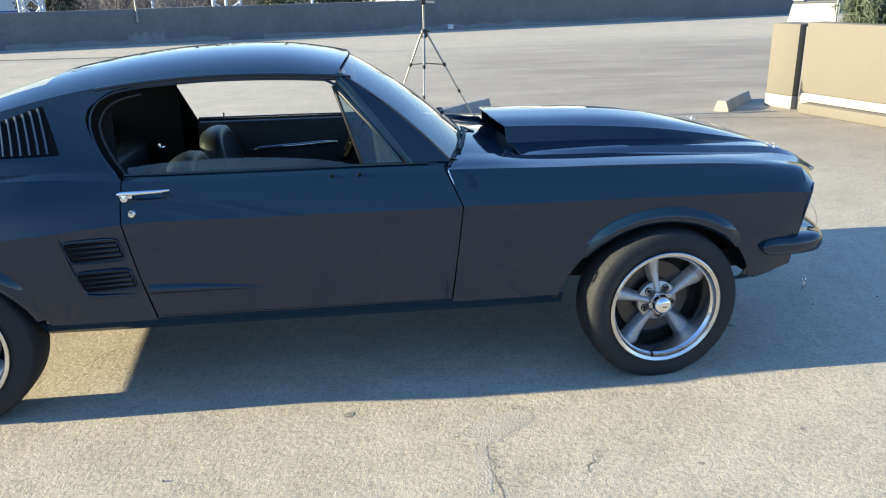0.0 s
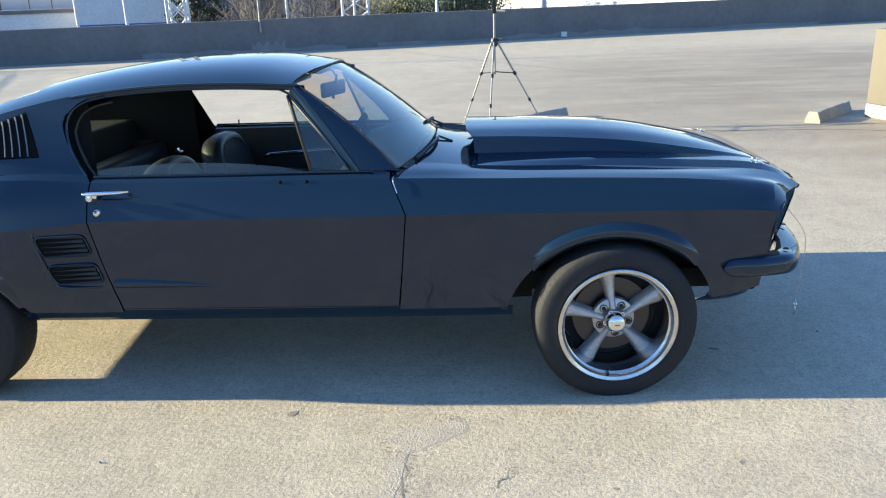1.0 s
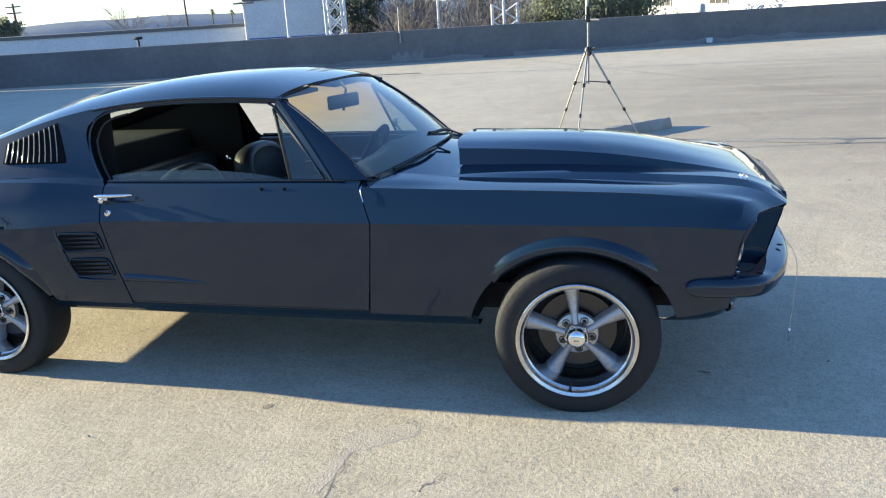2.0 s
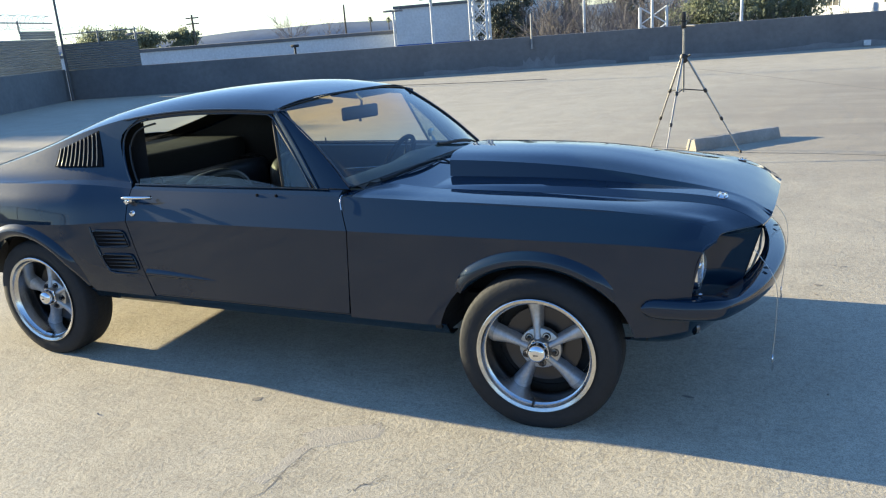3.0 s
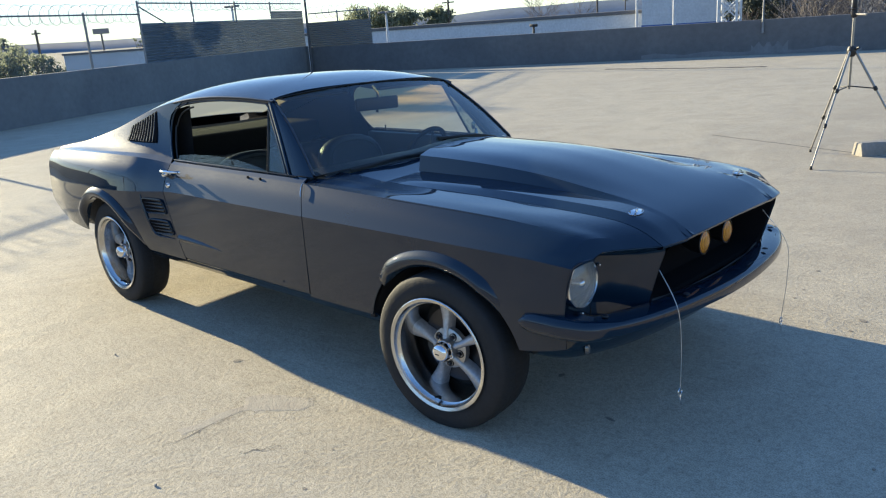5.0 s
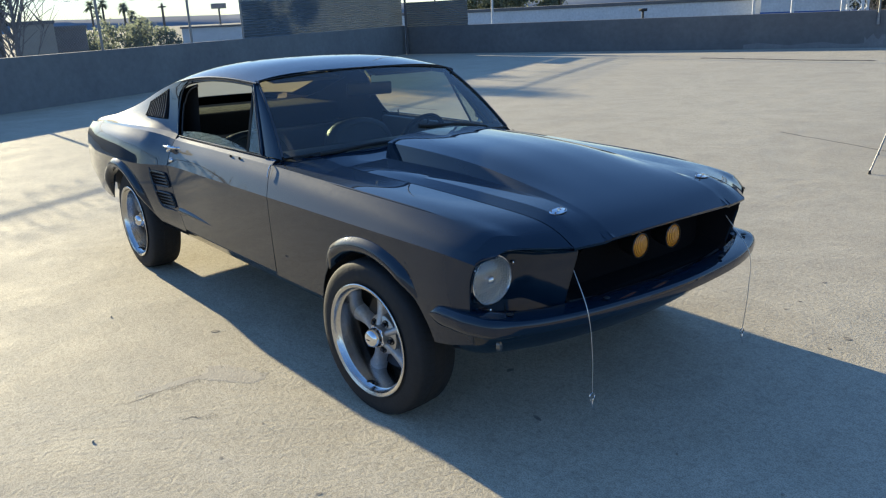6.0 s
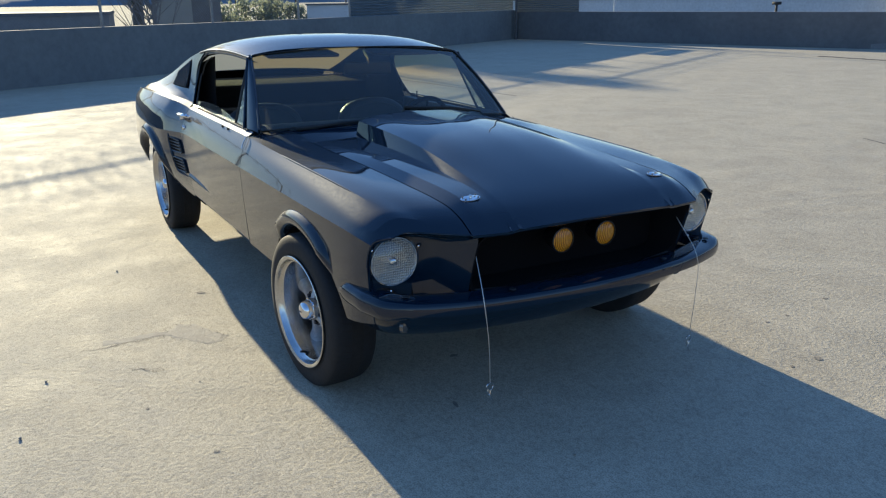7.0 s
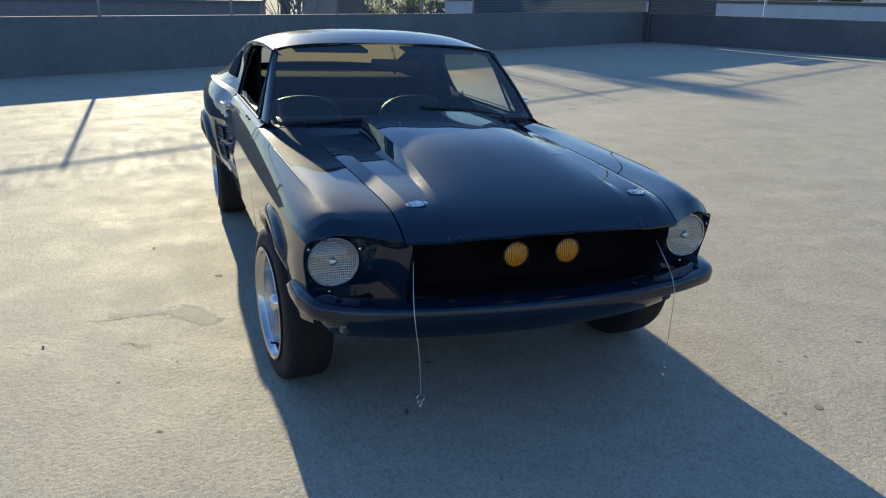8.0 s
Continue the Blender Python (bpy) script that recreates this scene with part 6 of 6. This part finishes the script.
def lamp_post(x, y, h, label, arms=True, z0=-6, dark=False):
    t = thing("street_lamp", label, "street lamp", "street lamps", at=(x, y, z0))
    bm = bmesh.new()
    tube(bm, [(0, 0, 0), (0, 0, h - z0)], [.13, .08], 10)
    part("post", bm, M_DARK if dark else M_WHITE, t, smooth=50)
    if dark:
        bm = bmesh.new()
        soft_box(bm, (-.28, -.15, h - z0), (.28, .15, h - z0 + .2), .04, 2)
        part("lamp_head", bm, M_DARK, t, smooth=40)
    elif arms:
        bm = bmesh.new()
        soft_box(bm, (-.75, -.18, h - z0), (-.05, .18, h - z0 + .14), .04, 2)
        part("lamp_head", bm, M_PATCH, t, smooth=40)
        bm = bmesh.new()
        soft_box(bm, (.05, -.18, h - z0), (.75, .18, h - z0 + .14), .04, 2)
        part("lamp_head", bm, M_PATCH, t, smooth=40)


for x, y, h in ((-27.5, 49.3, 2.75), (-20.7, 41.6, 3.1), (-41.9, 38.4, 2.5), (-48.5, 29.7, 3.6), (-9, 50, 3.2), (-14, 52, 3.6), (-3.5, 49, 3.0)):
    lamp_post(x, y, h, "tall white street lamp with twin heads")
for x, y in ((-33.8, 45.5),):
    lamp_post(x, y, .8, "short dark floodlight post rising over the wall", dark=True)


def power_pole(x, y, h, arms=2):
    t = thing("power_pole", "thin dark wooden power pole far away", "power pole", "power poles", at=(x, y, -6))
    bm = bmesh.new()
    tube(bm, [(0, 0, 0), (0, 0, h + 6)], [.25, .16], 8)
    part("post", bm, M_BARK, t, smooth=50)
    for k in range(arms):
        bm = bmesh.new()
        box(bm, (-1.3, -.1, h + 5.4 - .9 * k), (1.3, .1, h + 5.6 - .9 * k))
        part("cross_arm", bm, M_BARK, t)


power_pole(-83.1, 132.6, 6.8, 0)
power_pole(-92.5, 100.6, 6.2, 2)
power_pole(-110.2, 39.2, 4.3, 1)
power_pole(-12, 62, 5, 0)
power_pole(-6.0, 66, 6, 0)
power_pole(-14.5, 66, 6, 0)


def lattice_tower(x, y, label, w=1.1, h=9.0):
    t = thing("lattice_tower", label, "steel tower", at=(x, y, -6), turn=10)
    H_ = h + 6
    bm = bmesh.new()
    for sx in (-1, 1):
        for sy in (-1, 1):
            tube(bm, [(sx * w / 2, sy * w / 2, 0), (sx * w / 2, sy * w / 2, H_)], .09, 6)
    part("leg_frame", bm, M_WHITE, t)
    bm = bmesh.new()
    k = 0
    z = .0
    while z < H_ - 1:
        for sy in (-1, 1):
            a, b = ((-w / 2, w / 2) if k % 2 else (w / 2, -w / 2))
            tube(bm, [(a, sy * w / 2, z), (b, sy * w / 2, z + 1.1)], .045, 5)
            tube(bm, [(b, sy * w / 2, z), (a, sy * w / 2, z + 1.1)], .045, 5)
            tube(bm, [(sy * w / 2, a, z), (sy * w / 2, b, z + 1.1)], .045, 5)
        z += 1.1
        k += 1
    part("lattice", bm, M_WHITE, t, "crossed white bracing", kind="stuff")


def billboard(x, y, z0, z1, w, turn):
    t = thing("billboard", "small roadside billboard on a single post", "billboard", at=(x, y, -6), turn=turn)
    bm = bmesh.new()
    tube(bm, [(0, 0, 0), (0, 0, z0 + 6)], [.10, .08], 8)
    part("post", bm, M_MAST, t, smooth=50)
    bm = bmesh.new()
    soft_box(bm, (-w / 2, -.08, z0 + 6), (w / 2, .08, z1 + 6), .03, 2)
    part("board", bm, M_PATCH, t, smooth=40)


billboard(-66.2, 28, 2.6, 3.05, 1.3, 66)
lattice_tower(-19.9, 47.4, "white steel lattice sign tower")
lattice_tower(-9.2, 51.5, "broad white steel lattice tower base among trees", w=1.7, h=1.7)

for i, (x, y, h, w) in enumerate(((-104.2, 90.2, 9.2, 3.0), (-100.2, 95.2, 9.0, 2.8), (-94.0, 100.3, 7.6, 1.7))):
    tree(x, y, -6, h + 1.4, w, M_HAZED_LEAF, "full green tree beyond the warehouse", 40 + i, n=6500, size=.24)
for i, (x, y, h, w) in enumerate(((-86, 118.5, 11.6, 3.6), (-80, 122, 10, 3), (-17, 54, 8.0, 2.6), (-13.5, 56, 8.3, 2.6), (-10.2, 55, 7.8, 2.4), (-15, 60, 8.6, 2.8), (-8, 60, 8.2, 2.6), (-18.5, 58, 8.6, 2.8), (-48.5, 7.75, 15.0, 2.8), (-12, 51, 7.6, 2.2))):
    tree(x, y, -6, h, w, M_HAZED_LEAF, "leafless winter tree with fine grey branches", 60 + i, bare=True)
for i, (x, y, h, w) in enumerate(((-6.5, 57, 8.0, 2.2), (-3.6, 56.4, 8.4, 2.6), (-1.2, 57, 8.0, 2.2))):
    tree(x, y, -6, h, w, M_HAZED_LEAF, "dense evergreen tree beyond the parapet", 80 + i, n=6000, size=.15)
tree(-54.6, 7.9, -6, 18.6, 1.0, M_PINE, "tall slender evergreen tree beyond the fence", 95, n=6000, size=.26)
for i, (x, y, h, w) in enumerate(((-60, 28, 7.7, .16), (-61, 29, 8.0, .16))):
    tree(x, y, -6, h, w, M_HAZED_LEAF, "slim dark cypress in haze", 90 + i, n=500, size=.11)
for i, (x, y, h) in enumerate(((-108.2, 29.1, 10.2), (-110.7, 31.3, 10.5), (-117.6, 32.5, 9.2), (-97.6, 29.8, 9.6), (-104, 32.8, 8.8), (-109, 187, 10.6), (-104, 188, 10.2))):
    palm(x, y, -6, h, 100 + i)
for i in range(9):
    tree(-84 + 1.6 * math.sin(i * 1.7), 20.5 + 1.25 * i, -6, 7.0 + .9 * math.sin(i * 2.2), 1.3, M_HAZED_LEAF, "dull green street tree in haze", 200 + i, n=900, size=.22)
for i in range(10):
    x, y = -22 + i * 2.6, 58 + 5 * math.sin(i * 2.1)
    tree(x, y, -6, 7.6 + 1.6 * math.sin(i * 1.3), 2.0, M_LEAF2, "brown leafless brush along the street", 120 + i, bare=True)

for i, (x, y, h, w) in enumerate(((-22.6, 58, 9.2, .9), (-21.2, 59, 10.2, 1.0), (-24, 61, 9.6, 1.0), (-18.6, 66, 10.4, 1.2), (-13.4, 68, 10.6, 1.3))):
    tree(x, y, -6, h, w, M_PINE, "dark green pine beyond the street", 150 + i, n=3600, size=.13)
for i in range(8):
    tree(-21.5 + i * 1.75, 62 + 2.6 * math.sin(i * 1.9), -6, 9.2 + 1.3 * math.sin(i * 2.3), 1.7, M_HAZED_LEAF, "leafless winter tree with fine grey branches", 170 + i, bare=True)

bush(5.12, 5.50, .62, .52, .95, 7, "leafy green shrub growing in the planter", M_HAZED_LEAF, 4200, .065)
bush(5.75, 4.9, .62, .6, 1.05, 8, "leafy green shrub growing in the planter", M_HAZED_LEAF, 4200, .065)
def white_block(x, y, turn):
    """A white-painted block with a splayed end, a cap above it and a post beside it."""
    t = thing("block_wall", "white painted concrete block wall behind the planter", "wall", at=(x, y, 0), turn=turn)
    def prism(prof, d0, d1):
        bm = bmesh.new()
        a, b = [bm.verts.new((u, d0, z)) for u, z in prof], [bm.verts.new((u, d1, z)) for u, z in prof]
        bm.faces.new(a)
        bm.faces.new(b[::-1])
        for k in range(len(prof)):
            bm.faces.new((a[k], a[(k + 1) % len(prof)], b[(k + 1) % len(prof)], b[k]))
        bmesh.ops.recalc_face_normals(bm, faces=bm.faces)
        bmesh.ops.bevel(bm, geom=list(bm.edges), offset=.012, segments=2, affect="EDGES")
        return bm
    part("base", prism([(-.06, 0), (.03, .36), (.10, .76), (1.35, .78), (1.35, 0)], 0, .7), M_BLOCK, t, smooth=40)
    part("cap", prism([(.10, .83), (.13, 1.9), (.42, 1.9), (.40, .83)], .05, .6), M_BLOCK, t, smooth=40)
    part("joint", prism([(.14, .765), (.14, .84), (1.3, .84), (1.3, .785)], .1, .55), M_PARAPET, t)
    bm = bmesh.new()
    tube(bm, [(1.28, -.08, 0), (1.28, -.08, 2.2)], .035, 10)
    part("post", bm, M_GALV, t, smooth=50)


white_block(11.42, 18.78, -31)

# hills at the edge of sight
bm = bmesh.new()
rows = [[], []]
for k in range(121):
    a = radians(20 + 190 * k / 120)
    hgt = 20 + 34 * abs(noise.noise(Vector((k * .07, 0, 0)))) + 22 * abs(noise.noise(Vector((k * .21, 3, 0)))) * (1 if 60 < k < 100 else .5)
    rows[0].append(Vector((2600 * math.cos(a), 2600 * math.sin(a), -8)))
    rows[1].append(Vector((2700 * math.cos(a), 2700 * math.sin(a), hgt)))
rows.append([Vector((p.x * 1.15, p.y * 1.15, -8)) for p in rows[1]])
sheet(bm, rows)
tagged(part("backdrop_hills", bm, M_HILL, None, smooth=60), "low hazy blue-grey hills on the horizon", "hills", kind="structure")
